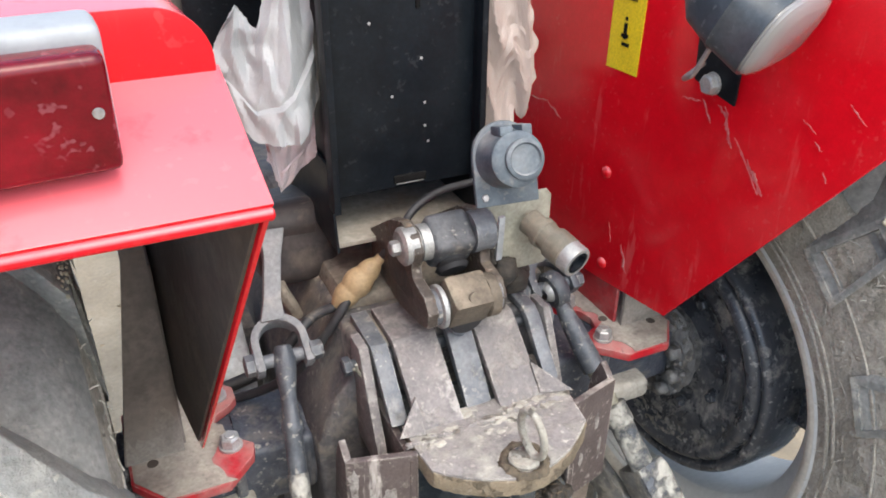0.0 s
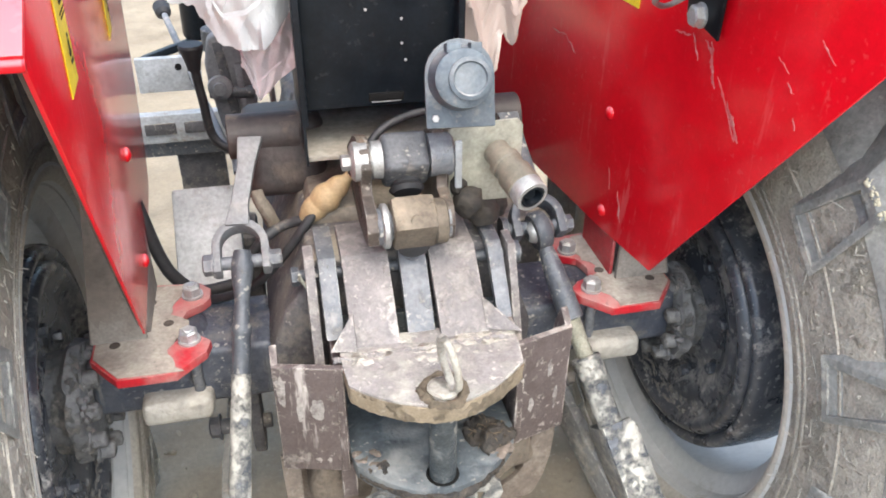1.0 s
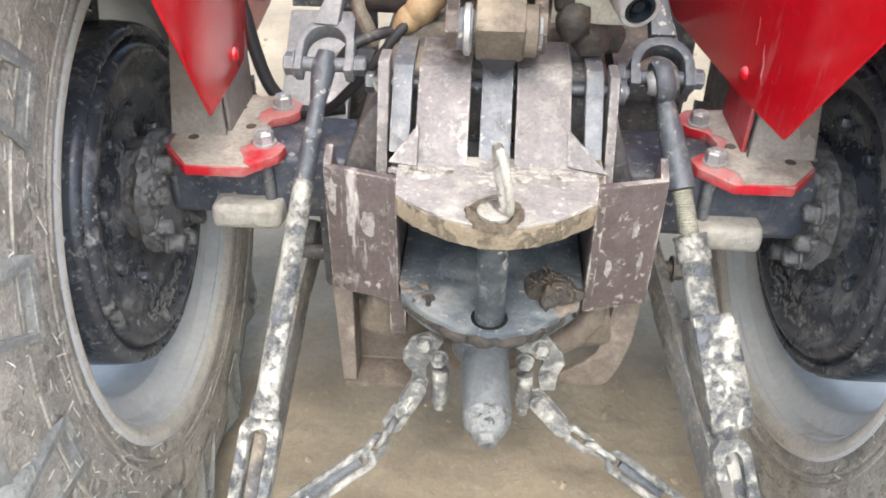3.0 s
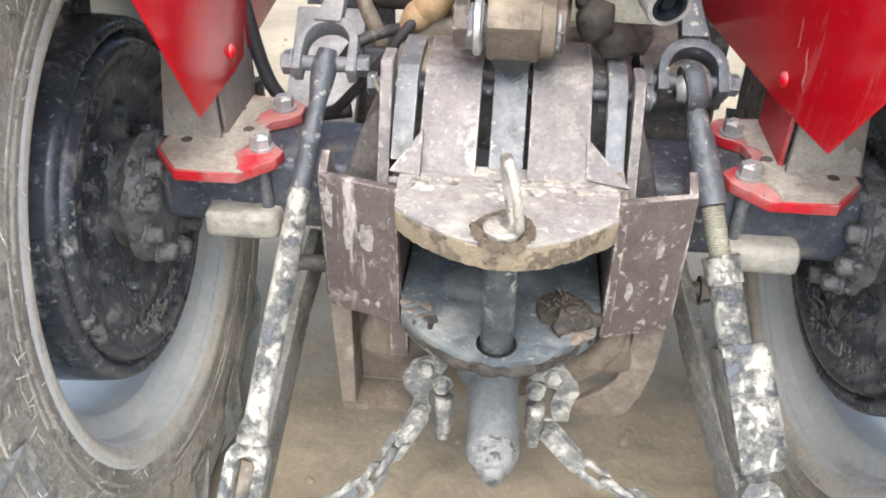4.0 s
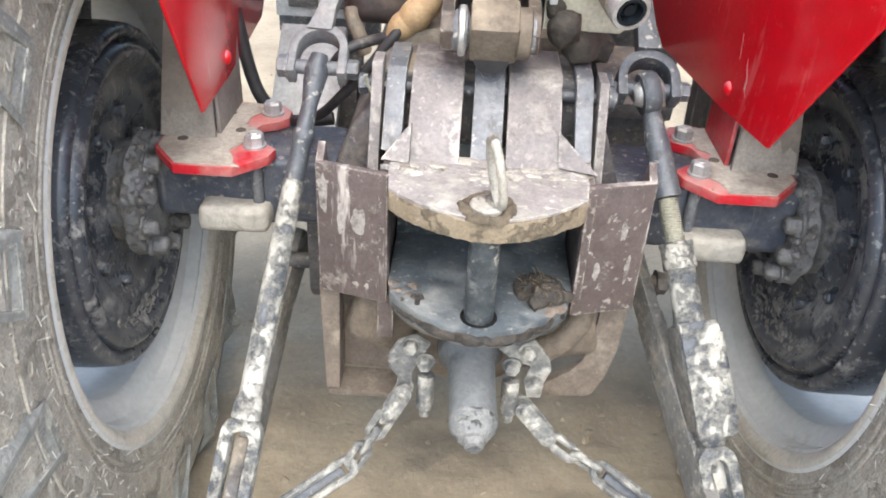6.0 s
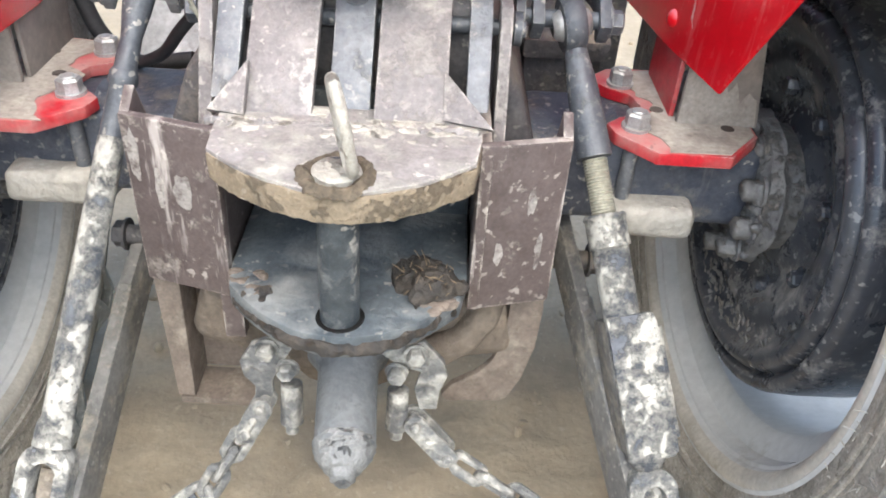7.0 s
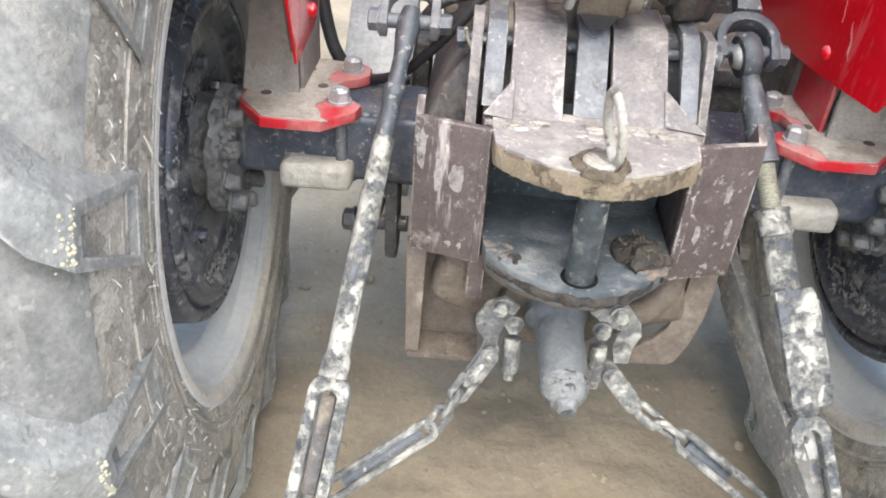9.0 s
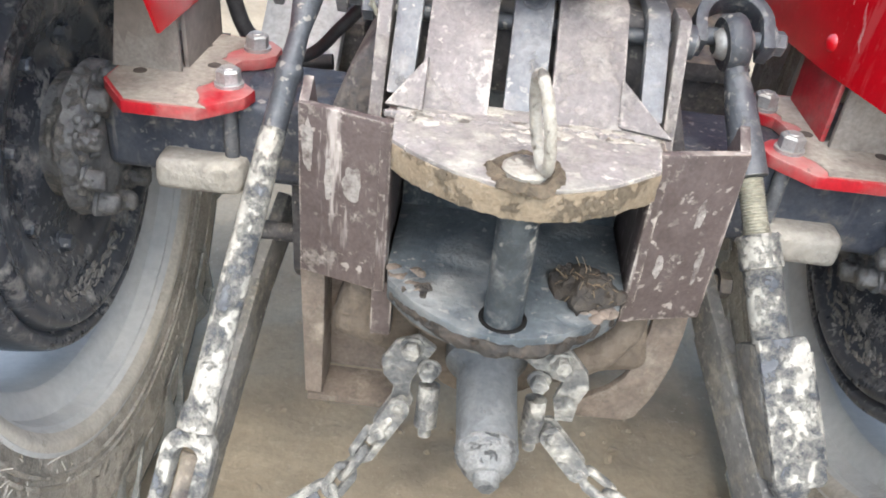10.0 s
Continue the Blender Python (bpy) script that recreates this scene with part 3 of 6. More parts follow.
        bm.faces.new(rings[-1][::-1])
        bmesh.ops.recalc_face_normals(bm, faces=bm.faces)
        bevel(bm, list(bm.faces), 0.0018, 2)
        end = max(bm.faces, key=lambda f: f.calc_area() if abs(f.normal.x) > 0.6 and f.calc_center_median().x * -side * flip > 0.15 else 0)
        bmesh.ops.inset_region(bm, faces=[end], thickness=0.0135)
        bmesh.ops.inset_region(bm, faces=[end], thickness=0.002, depth=-0.012)
        me = mesh_of("lug", bm, TREAD)
        for k in range(15):
            ob = new("lug", me)
            ob.parent = tyre
            ob.matrix_basis = Matrix.Translation(o) @ Matrix.Rotation(toe, 4, "Z") @ Matrix.Rotation(-radians(phase + k * 24), 4, "X")
    # pale crumbs of dried mud on the shoulders of the lugs
    bm = B()
    for k in range(15):
        for _ in range(34):
            a = radians(phase + k * 24) + rng.uniform(-0.047, 0.047)
            q = abs(rng.gauss(0, 0.16)) - 0.03
            c = at(0.1632 - q * 0.0235, 0.5775 + q * 0.029, a)
            made = bmesh.ops.create_icosphere(bm, subdivisions=1, radius=rng.uniform(0.0010, 0.0030), matrix=Matrix.Translation(c))["verts"]
            for v in made:
                v.co += noise.noise_vector(v.co * 300) * 0.0012
    tagged(part("dried_mud", bm, CRUMBS, tyre, "pale crumbs of dried mud", 180), kind="stuff")
    # rim with drop centre
    edge = [(0.149, 0.3655), (0.1565, 0.3685), (0.1588, 0.362), (0.156, 0.354), (0.147, 0.3465), (0.139, 0.343), (0.1375, 0.339), (0.121, 0.3355), (0.116, 0.334), (0.112, 0.326),
            (0.101, 0.309), (0.094, 0.304), (0.05, 0.301), (0.0, 0.300)]
    prof = edge + [(-a, r) for a, r in edge[-2::-1]]
    prof = prof + [(a, r + 0.005) for a, r in prof[::-1]]
    rim = part("rim", lathe(B(), prof, o, d, 120, closed=True), RIM, t, "grey painted steel rim with dusty edge", 24)
    part("rim_edge", lathe(B(), [(0.1500, 0.3668), (0.1572, 0.3698), (0.1598, 0.362), (0.1568, 0.3530), (0.1478, 0.3452), (0.1465, 0.3475)], o, d, 120, closed=True), RIM_DUST, rim, "tan dust on the rim's edge", 50)
    # disc with a rolled edge and a drum behind it
    face = [(0.104, 0.0), (0.104, 0.085), (0.096, 0.10), (0.097, 0.118), (0.104, 0.135), (0.113, 0.152), (0.115, 0.166), (0.112, 0.176), (0.115, 0.186), (0.124, 0.198), (0.1325, 0.207), (0.1355, 0.215), (0.1335, 0.223),
            (0.126, 0.2285), (0.118, 0.231), (0.119, 0.2335), (0.127, 0.237), (0.130, 0.243), (0.1275, 0.250), (0.118, 0.2545), (0.09, 0.257), (0.03, 0.258)]
    prof = face + [(a - 0.010, max(0, r - 0.005)) for a, r in face[::-1]]
    disc = part("disc", lathe(B(), prof, o, d, 112), DISC, t, "black dished steel disc streaked with mud", 50)
    for k in range(8):
        a = radians(k * 45 + 20)
        bm = hexbolt(B(), at(0.097, 0.128, a), d, 0.011, 0.014, 0.015)
        part("disc_bolt", roughen(bm, 0.001, 90), DISC, disc)
    # mud that lies in the lower bowl of the disc
    bm = B()
    for _ in range(110):
        a = radians(-92) + rng.gauss(0, 0.38)
        r = 0.200 - abs(rng.gauss(0, 0.010))
        c = at(float(np.interp(r, [0.176, 0.186, 0.198, 0.207], [0.112, 0.115, 0.124, 0.132])), r, a)
        made = bmesh.ops.create_icosphere(bm, subdivisions=2, radius=rng.uniform(0.002, 0.005), matrix=Matrix.Translation(c) @ Matrix.Rotation(rng.uniform(0, 3), 4, "X") @ Matrix.Diagonal((0.25, 2.2, 1.0, 1)))["verts"]
        for v in made:
            v.co += noise.noise_vector(v.co * 130) * 0.002
    tagged(part("dried_mud", bm, DISC_MUD, disc, "dried mud in the bowl of the disc", 180), kind="stuff")
    for deg in (10, 65, 120, 178, 305):
        a = radians(deg)
        r = V(0, 0, math.sin(a)) + ahead * math.cos(a)
        bm = bar(B(), o + d * 0.045 + r * 0.25, o + d * 0.045 + r * 0.303, 0.07, 0.014, d)
        part("rim_lug", bm, DISC, disc)
    # hairs of rubber left by the mould
    bm = B()
    for _ in range(210):
        a, r = rng.uniform(-0.9, 1.5), rng.choice((0.376, 0.382, 0.40, 0.42, 0.44, 0.46, 0.48, 0.50, 0.53)) + rng.uniform(-0.006, 0.006)
        p = at(wall(r), r, a)
        h = rng.choice((0.005, 0.006, 0.008, 0.009, 0.012, 0.018))
        tip = p + d * h * rng.uniform(0.1, 0.6) + (V(0, 0, rng.uniform(-1, 0.5)) + ahead * rng.uniform(-1, 1)) * h
        hose(bm, [p, (p + tip) / 2 + V(0, 0, 0.0008), tip], 0.0007, 4, 2)
    tagged(part("mould_hairs", bm, HAIR, tyre), kind="stuff")
    return t


wheel(-1, (-0.476, -0.065, 0.604), 0.062, 20.7)
wheel(1, (0.472, -0.020, 0.604), 0.042, 24.5)

# ---- the tractor's body ----
tractor = thing("tractor", (0, 0.1, GROUND), "red farm tractor, rear axle and castings caked with mud", "tractor")


def axle(side):
    s = side
    hy = -0.050 if s < 0 else -0.012
    bm = B()
    box(bm, (s * 0.338, 0.0, 0.628), (0.275, 0.135, 0.105), w=0.012, seg=3)
    lathe(bm, [(0, 0.0), (0, 0.070), (0.10, 0.060), (0.12, 0.072), (0.12, 0)], (s * 0.19, 0, 0.615), (s, 0, 0), 32)
    part("axle_housing", roughen(bm, 0.002, 18), BLUE_BLACK, tractor, "blue-black axle housing with mud")
    bm = lathe(B(), [(0, 0), (0, 0.072), (0.004, 0.094), (0.022, 0.097), (0.026, 0.088), (0.036, 0.080), (0.060, 0.078), (0.060, 0)], (s * 0.476, hy, AXLE), (s, 0, 0), 48)
    flange = part("hub_flange", roughen(roughen(bm, 0.006, 25), 0.003, 80), HUBMUD, tractor, "muddy hub flange with bolts")
    for k in range(10):
        a = radians(k * 36 + 10)
        p = V(s * 0.478, hy + math.cos(a) * 0.080, AXLE + math.sin(a) * 0.080)
        part("flange_bolt", roughen(hexbolt(B(), p, (-s, 0, 0), 0.0135, 0.020, 0.018), 0.003, 50), HUBMUD, flange, angle=70)
    bm = B()
    rng = random.Random(21 + s)
    for _ in range(110):
        a, r = rng.uniform(0, 2 * math.pi), rng.uniform(0.050, 0.096)
        made = bmesh.ops.create_icosphere(bm, subdivisions=2, radius=rng.uniform(0.003, 0.008), matrix=pose(s * rng.uniform(0.470, 0.482), hy + math.cos(a) * r, AXLE + math.sin(a) * r))["verts"]
        for v in made:
            v.co += noise.noise_vector(v.co * 90) * 0.003
    tagged(part("caked_mud", bm, HUBMUD, flange, "lumps of dried grey mud", 180), kind="stuff")
    # clamp block under the housing, with studs
    bm = box(B(), (s * 0.353, -0.072, 0.593), (0.106, 0.062, 0.042), w=0.015, seg=4)
    clamp = part("clamp_block", roughen(bm, 0.0025, 40), surface_clamp, tractor, "clamp block caked with pale mud")
    for x, y in ((0.318, -0.075), (0.33, 0.06)):
        part("stud", rod(B(), (s * x, y, 0.57), (s * x, y, 0.69), 0.0085), STRIP, clamp)
    # bracket plate with two lobes
    o = [(0.462, -0.078), (0.420, -0.130), (0.338, -0.130), (0.296, -0.088), (0.290, -0.064), (0.308, -0.046), (0.330, -0.038), (0.338, -0.012),
         (0.330, 0.018), (0.306, 0.032), (0.294, 0.046), (0.294, 0.074), (0.312, 0.094), (0.424, 0.105), (0.462, 0.075)]
    bm = plate(B(), [(s * x, y) for x, y in o], (0, 0.014 if s > 0 else 0, 0.682), (1, 0, 0), (0, 1, 0), 0.015, 0.002)
    bracket = part("fender_bracket", bm, RED_DUSTY, tractor, "red bracket plate covered with tan dust")
    inner = [(0.338 + 0.014 * math.sin(k * 0.6 + s) + 0.016 * noise.noise(V(k * 0.5, s, 3)), -0.128 + 0.0108 * k) for k in range(21)]
    layer = [(0.458, -0.076), (0.418, -0.126)] + inner + [(0.422, 0.100), (0.458, 0.072)]
    bm = plate(B(), [(s * x, y) for x, y in layer], (0, 0.014 if s > 0 else 0, 0.6972), (1, 0, 0), (0, 1, 0), 0.0012, 0)
    part("dust_layer", roughen(bm, 0.0004, 60), BRACKET_DUST, bracket, "tan dust lying on the bracket")
    for x, y in ((0.322, -0.058), (0.322, 0.060)):
        bm = hexbolt(B(), (s * x, y, 0.697), (0, 0, 1), 0.0145, 0.017, 0.017)
        rod(bm, (s * x, y, 0.712), (s * x, y, 0.7195), 0.008)
        part("bracket_bolt", bm, ZINC, bracket, "zinc-plated hexagon bolt")
    for x, y in ((0.385, 0.05), (0.355, -0.01), (0.43, -0.05)):
        part("bracket_hole", rod(B(), (s * x, y, 0.690), (s * x, y, 0.6990), 0.008, w=0.0003), INNER_DUST, bracket)
    near = 0.384 if s < 0 else 0.372
    bm = plate(B(), [(s * near, 0.697), (s * 0.467, 0.697), (s * 0.397, 1.12), (s * near, 1.12)], (0, -0.035, 0), (1, 0, 0), (0, 0, 1), 0.006, 0.0015)
    web = part("post_web", bm, GREY_DUSTED, bracket, "fender post brown with dust")
    part("post_rib", hose(B(), [(s * (near + 0.052), -0.037, 0.70), (s * (near + 0.032), -0.037, 0.9), (s * (near + 0.010), -0.037, 1.11)], 0.0035, 8), GREY_DUSTED, web)
    # dust that has settled at the foot of the post
    top = [(near + 0.001 + (0.456 - near) * k / 24, 0.735 + 0.05 * math.exp(-((k - 6) / 7) ** 2) + 0.018 * noise.noise(V(k * 0.4, s, 2))) for k in range(25)]
    bm = plate(B(), [(s * x, z) for x, z in [(near + 0.001, 0.698)] + top + [(0.464, 0.698)]], (0, -0.0414, 0), (1, 0, 0), (0, 0, 1), 0.0004, 0)
    part("foot_dust", bm, POST_DUST, web, "pale dust at the foot of the post")
    bm = plate(B(), [(-0.026, 0.697), (0.10, 0.697), (0.10, 1.0), (-0.026, 1.0)], (s * 0.366 - (0.020 if s < 0 else 0.0), 0, 0), (0, 1, 0), (0, 0, 1), 0.006)
    part("post_flange", bm, RED_DUSTY if s > 0 else GREY_DUSTED, bracket)


surface_clamp = surface("mud_caked_iron", (0.31, 0.295, 0.262), (0.37, 0.352, 0.313), rough=0.9, grain=30, mud=(0.40, 0.38, 0.335), mud_amount=0.55, mud_scale=18, soft=0.12, bump=0.6)
for s in (-1, 1):
    axle(s)

PX = 0.36


def sheet_shift(side, y, z):
    """How far the fender's side sheet stands from PX at a place."""
    return (-0.0449 - 0.0786 * y + 0.0379 * z) if side < 0 else (-0.10 * (y - 0.015) + 0.02 * (z - 0.8))


def fender(side):
    s = side

    def lean(bm):
        """Sets the sheet, built square at PX, into the plane in which it stands: a little turned and tilted."""
        for v in bm.verts:
            v.co.x += sheet_shift(s, v.co.y, v.co.z)
        return bm

    o = [(-0.140, 0.781), (-0.503, 1.285), (-0.402, 1.345), (-0.392, 1.346), (0.34, 1.346), (0.42, 1.27), (0.42, 0.95), (0.38, 0.80), (0.33, 0.766), (0.02, 0.768)]
    if s > 0:
        o[4:9] = [(0.95, 1.346), (0.95, 0.88), (0.62, 0.83), (0.47, 0.785), (0.36, 0.755)]
    bm = plate(B(), o, (s * PX - 0.002, 0, 0), (0, 1, 0), (0, 0, 1), 0.004, 0.001)
    panel = part("fender_side", lean(bm), RED, tractor, "glossy red side sheet with scratches and dried splashes")
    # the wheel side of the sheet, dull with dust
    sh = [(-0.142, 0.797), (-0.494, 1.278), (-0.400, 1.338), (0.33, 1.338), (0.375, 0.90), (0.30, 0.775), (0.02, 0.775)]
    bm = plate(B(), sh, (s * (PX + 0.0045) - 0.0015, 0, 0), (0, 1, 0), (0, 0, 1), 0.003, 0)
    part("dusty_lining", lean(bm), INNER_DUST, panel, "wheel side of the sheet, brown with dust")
    for y, z in ((0.016, 0.801), (0.034, 0.968)):
        part("rivet", lean(lathe(B(), [(0, 0.0105), (0.003, 0.0098), (0.006, 0.006), (0.007, 0)], (s * (PX - 0.002), y, z), (-s, 0, 0), 20)), RED, panel)
    # deck over the wheel, rounded into the side sheet
    arc = [(PX, 1.345)] + [(PX + 0.042 - 0.042 * math.cos(a), 1.358 + 0.042 * math.sin(a)) for a in (radians(9 * k) for k in range(11))]
    prof = arc + [(0.62, 1.404), (0.82, 1.395), (0.84, 1.36)]
    bm = B()
    stations = [(-0.402, -0.002), (-0.36, 0.0), (-0.2, 0.002), (0.0, 0.004), (0.34, 0.0)]
    rings = [[bm.verts.new((s * x, y, z + dz)) for x, z in prof] for y, dz in stations]
    for a, b in zip(rings, rings[1:]):
        for k in range(len(prof) - 1):
            bm.faces.new((a[k], a[k + 1], b[k + 1], b[k]))
    bmesh.ops.recalc_face_normals(bm, faces=bm.faces)
    bmesh.ops.solidify(bm, geom=list(bm.faces), thickness=0.003)
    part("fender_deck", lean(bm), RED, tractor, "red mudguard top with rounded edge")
    # rear face under the deck
    bm = plate(B(), [(s * x, z) for x, z in arc + [(0.62, 1.401), (0.82, 1.392), (0.82, 1.345)]], (0, -0.399, 0), (1, 0, 0), (0, 0, 1), 0.004, 0.001)
    part("fender_back", lean(bm), RED, panel)
    # shelf and rolled lip
    bm = B()
    a, b = V(0, -0.396, 1.352), V(0, -0.505, 1.290)
    plate(bm, [(PX - 0.003, 0), (0.82, 0), (0.82, (b - a).length), (PX - 0.003, (b - a).length)], (0, a.y, a.z), (s, 0, 0), b - a, 0.004, 0.001)
    rod(bm, (s * (PX - 0.003), -0.505, 1.286), (s * 0.82, -0.505, 1.286), 0.0048, seg=14)
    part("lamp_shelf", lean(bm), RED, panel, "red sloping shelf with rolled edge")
    return panel


fl = fender(-1)
fr = fender(1)


def splash(y0, z0, y1, z1, wide, seed):
    """A dried splash on the right side sheet, from one place to another."""
    along, n = V(0, y1 - y0, z1 - z0), 26
    across = V(0, -along.z, along.y).normalized()
    edge = [(k / n, wide * (0.25 + abs(noise.noise(V(k * 0.33, seed, 1)))) * math.sin(math.pi * (k + 0.5) / (n + 1)) ** 0.5) for k in range(n + 1)]
    mid = [1.3 * wide * noise.noise(V(k * 0.12, seed, 5)) for k in range(n + 1)]
    pts = [(q, m + e) for (q, e), m in zip(edge, mid)] + [(q, m - 0.7 * e) for (q, e), m in list(zip(edge, mid))[::-1]]
    bm = plate(B(), [(q * along.length, w) for q, w in pts], (PX - 0.0042, y0, z0), along, across, 0.0006, 0)
    for v in bm.verts:
        v.co.x += sheet_shift(1, v.co.y, v.co.z)
    part("dried_splash", bm, SPLASH, fr)


for row in ((-0.178, 1.150, -0.204, 1.098, 0.0060), (-0.168, 1.150, -0.186, 1.135, 0.0045), (-0.205, 1.115, -0.262, 1.052, 0.0034), (-0.232, 1.092, -0.268, 1.052, 0.0062), (-0.240, 1.084, -0.256, 1.068, 0.0040),
            (-0.100, 1.140, -0.135, 1.146, 0.0040), (-0.140, 1.150, -0.160, 1.120, 0.0026), (0.262, 1.034, 0.205, 1.040, 0.0026), (0.205, 1.040, 0.166, 1.020, 0.0034), (-0.355, 1.208, -0.382, 1.190, 0.0020),
            (-0.300, 1.172, -0.322, 1.160, 0.0020), (-0.322, 1.150, -0.336, 1.142, 0.0022), (-0.025, 0.860, -0.045, 0.812, 0.0045), (0.01, 0.885, 0.0, 0.85, 0.0022), (-0.345, 1.118, -0.352, 1.105, 0.0022)):
    splash(*row, row[0] * 40)


def label(y, z, w, h, side, lean, parent):
    bm = plate(B(), [(-w / 2, -h / 2), (w / 2, -h / 2), (w / 2, h / 2), (-w / 2, h / 2)], (side * (PX - 0.0035), y, z), (0, -side * math.cos(lean), math.sin(lean)), (0, math.sin(lean) * side, math.cos(lean)), -0.001, 0)
    for q in bm.verts:
        q.co.x += sheet_shift(side, q.co.y, q.co.z)
    lab = part("warning_label", bm, YELLOW, parent, "yellow warning label with black pictograms")
    x = side * (PX - 0.0050)
    u, v = V(0, -side * math.cos(lean), math.sin(lean)), V(0, math.sin(lean) * side, math.cos(lean))
    for k, (p, q, ww, hh) in enumerate(((0, 0.10, 0.5, 0.012), (0, 0.14, 0.62, 0.012), (0, 0.22, 0.30, 0.05), (0, -0.16, 0.10, 0.13), (0.0, -0.20, 0.22, 0.03), (0.05, -0.27, 0.24, 0.03), (0.0, -0.06, 0.07, 0.03))):
        c = V(x, y, z) + u * p * w + v * q * h
        ink = plate(B(), [(-ww * w / 2, -hh * h / 2), (ww * w / 2, -hh * h / 2), (ww * w / 2, hh * h / 2), (-ww * w / 2, hh * h / 2)], c, u, v, 0.0006, 0)
        for vert in ink.verts:
            vert.co.x += sheet_shift(side, vert.co.y, vert.co.z)
        part("pictogram_bar", ink, INK, lab)


label(0.032, 1.235, 0.070, 0.185, 1, 0.0, fr)
label(-0.312, 1.253, 0.055, 0.112, -1, 0.0, fl)
label(0.115, 1.19, 0.055, 0.15, -1, 0.0, fl)


def body():
    o = [(-0.20, 0.42), (-0.205, 0.68), (-0.175, 0.755), (-0.145, 0.80), (-0.135, 0.842), (0.14, 0.842), (0.15, 0.80), (0.18, 0.755), (0.205, 0.68), (0.20, 0.42), (0.13, 0.35), (-0.13, 0.35)]
    bm = plate(B(), o, (0, 0.62, 0), (1, 0, 0), (0, 0, 1), 0.72, 0.012, 3)
    part("rear_housing", roughen(bm, 0.003, 14), CASTING, tractor, "dark differential housing with dried mud")
    bm = plate(B(), [(-0.13, 0.835), (0.135, 0.835), (0.125, 0.866), (-0.12, 0.866)], (0, 0.5, 0), (1, 0, 0), (0, 0, 1), 0.50, 0.008, 2)
    part("lift_cover", roughen(bm, 0.003, 22), DUSTY_COVER, tractor, "lift cover thick with tan dust")
    bm = box(B(), (0, 1.3, 0.62), (0.26, 1.4, 0.40), w=0.04, seg=3)
    part("gearbox_housing", bm, CASTING, tractor)
    # cross shaft of the lift arms
    for x0, x1 in ((-0.235, -0.122), (0.122, 0.245)):
        part("rockshaft", rod(B(), (x0, 0.16, 0.925), (x1, 0.16, 0.925), 0.036, seg=28), DARK_IRON, tractor)
    part("shaft_bearing", roughen(box(B(), (0.155, 0.17, 0.875), (0.06, 0.17, 0.10), w=0.022, seg=3), 0.003, 25), CASTING, tractor)
    part("lift_cylinder", roughen(box(B(), (-0.150, 0.195, 0.885), (0.135, 0.15, 0.135), (-12, 0, 0), w=0.032, seg=4), 0.004, 18), DARK_IRON, tractor, "dark brown lift cylinder casting")
    part("cylinder_port", roughen(hose(B(), [(-0.200, 0.085, 0.862), (-0.196, 0.075, 0.850), (-0.186, 0.075, 0.825), (-0.178, 0.08, 0.800)], 0.011, 10), 0.002, 50), DUSTY_COVER, tractor)
    # lumps of the lower casting round the drive shaft
    bm = B()
    lathe(bm, [(0, 0.0), (0, 0.075), (0.05, 0.085), (0.12, 0.10), (0.12, 0)], (0.01, -0.22, 0.49), (0, 1, 0), 28)
    box(bm, (-0.115, -0.155, 0.510), (0.10, 0.12, 0.105), (0, 14, 0), w=0.025, seg=3)
    box(bm, (0.14, -0.14, 0.50), (0.10, 0.12, 0.10), (0, -12, 0), w=0.02, seg=3)
    part("shaft_housing", roughen(bm, 0.004, 25), BROWN_CAST, tractor, "brown lower casting round the drive shaft")


body()

# ---- the tow hitch ----
hitch = thing("tow_hitch", (0.01, -0.25, 0.57), "brown welded tow hitch with chipped paint and pale dried mud", "hitch")


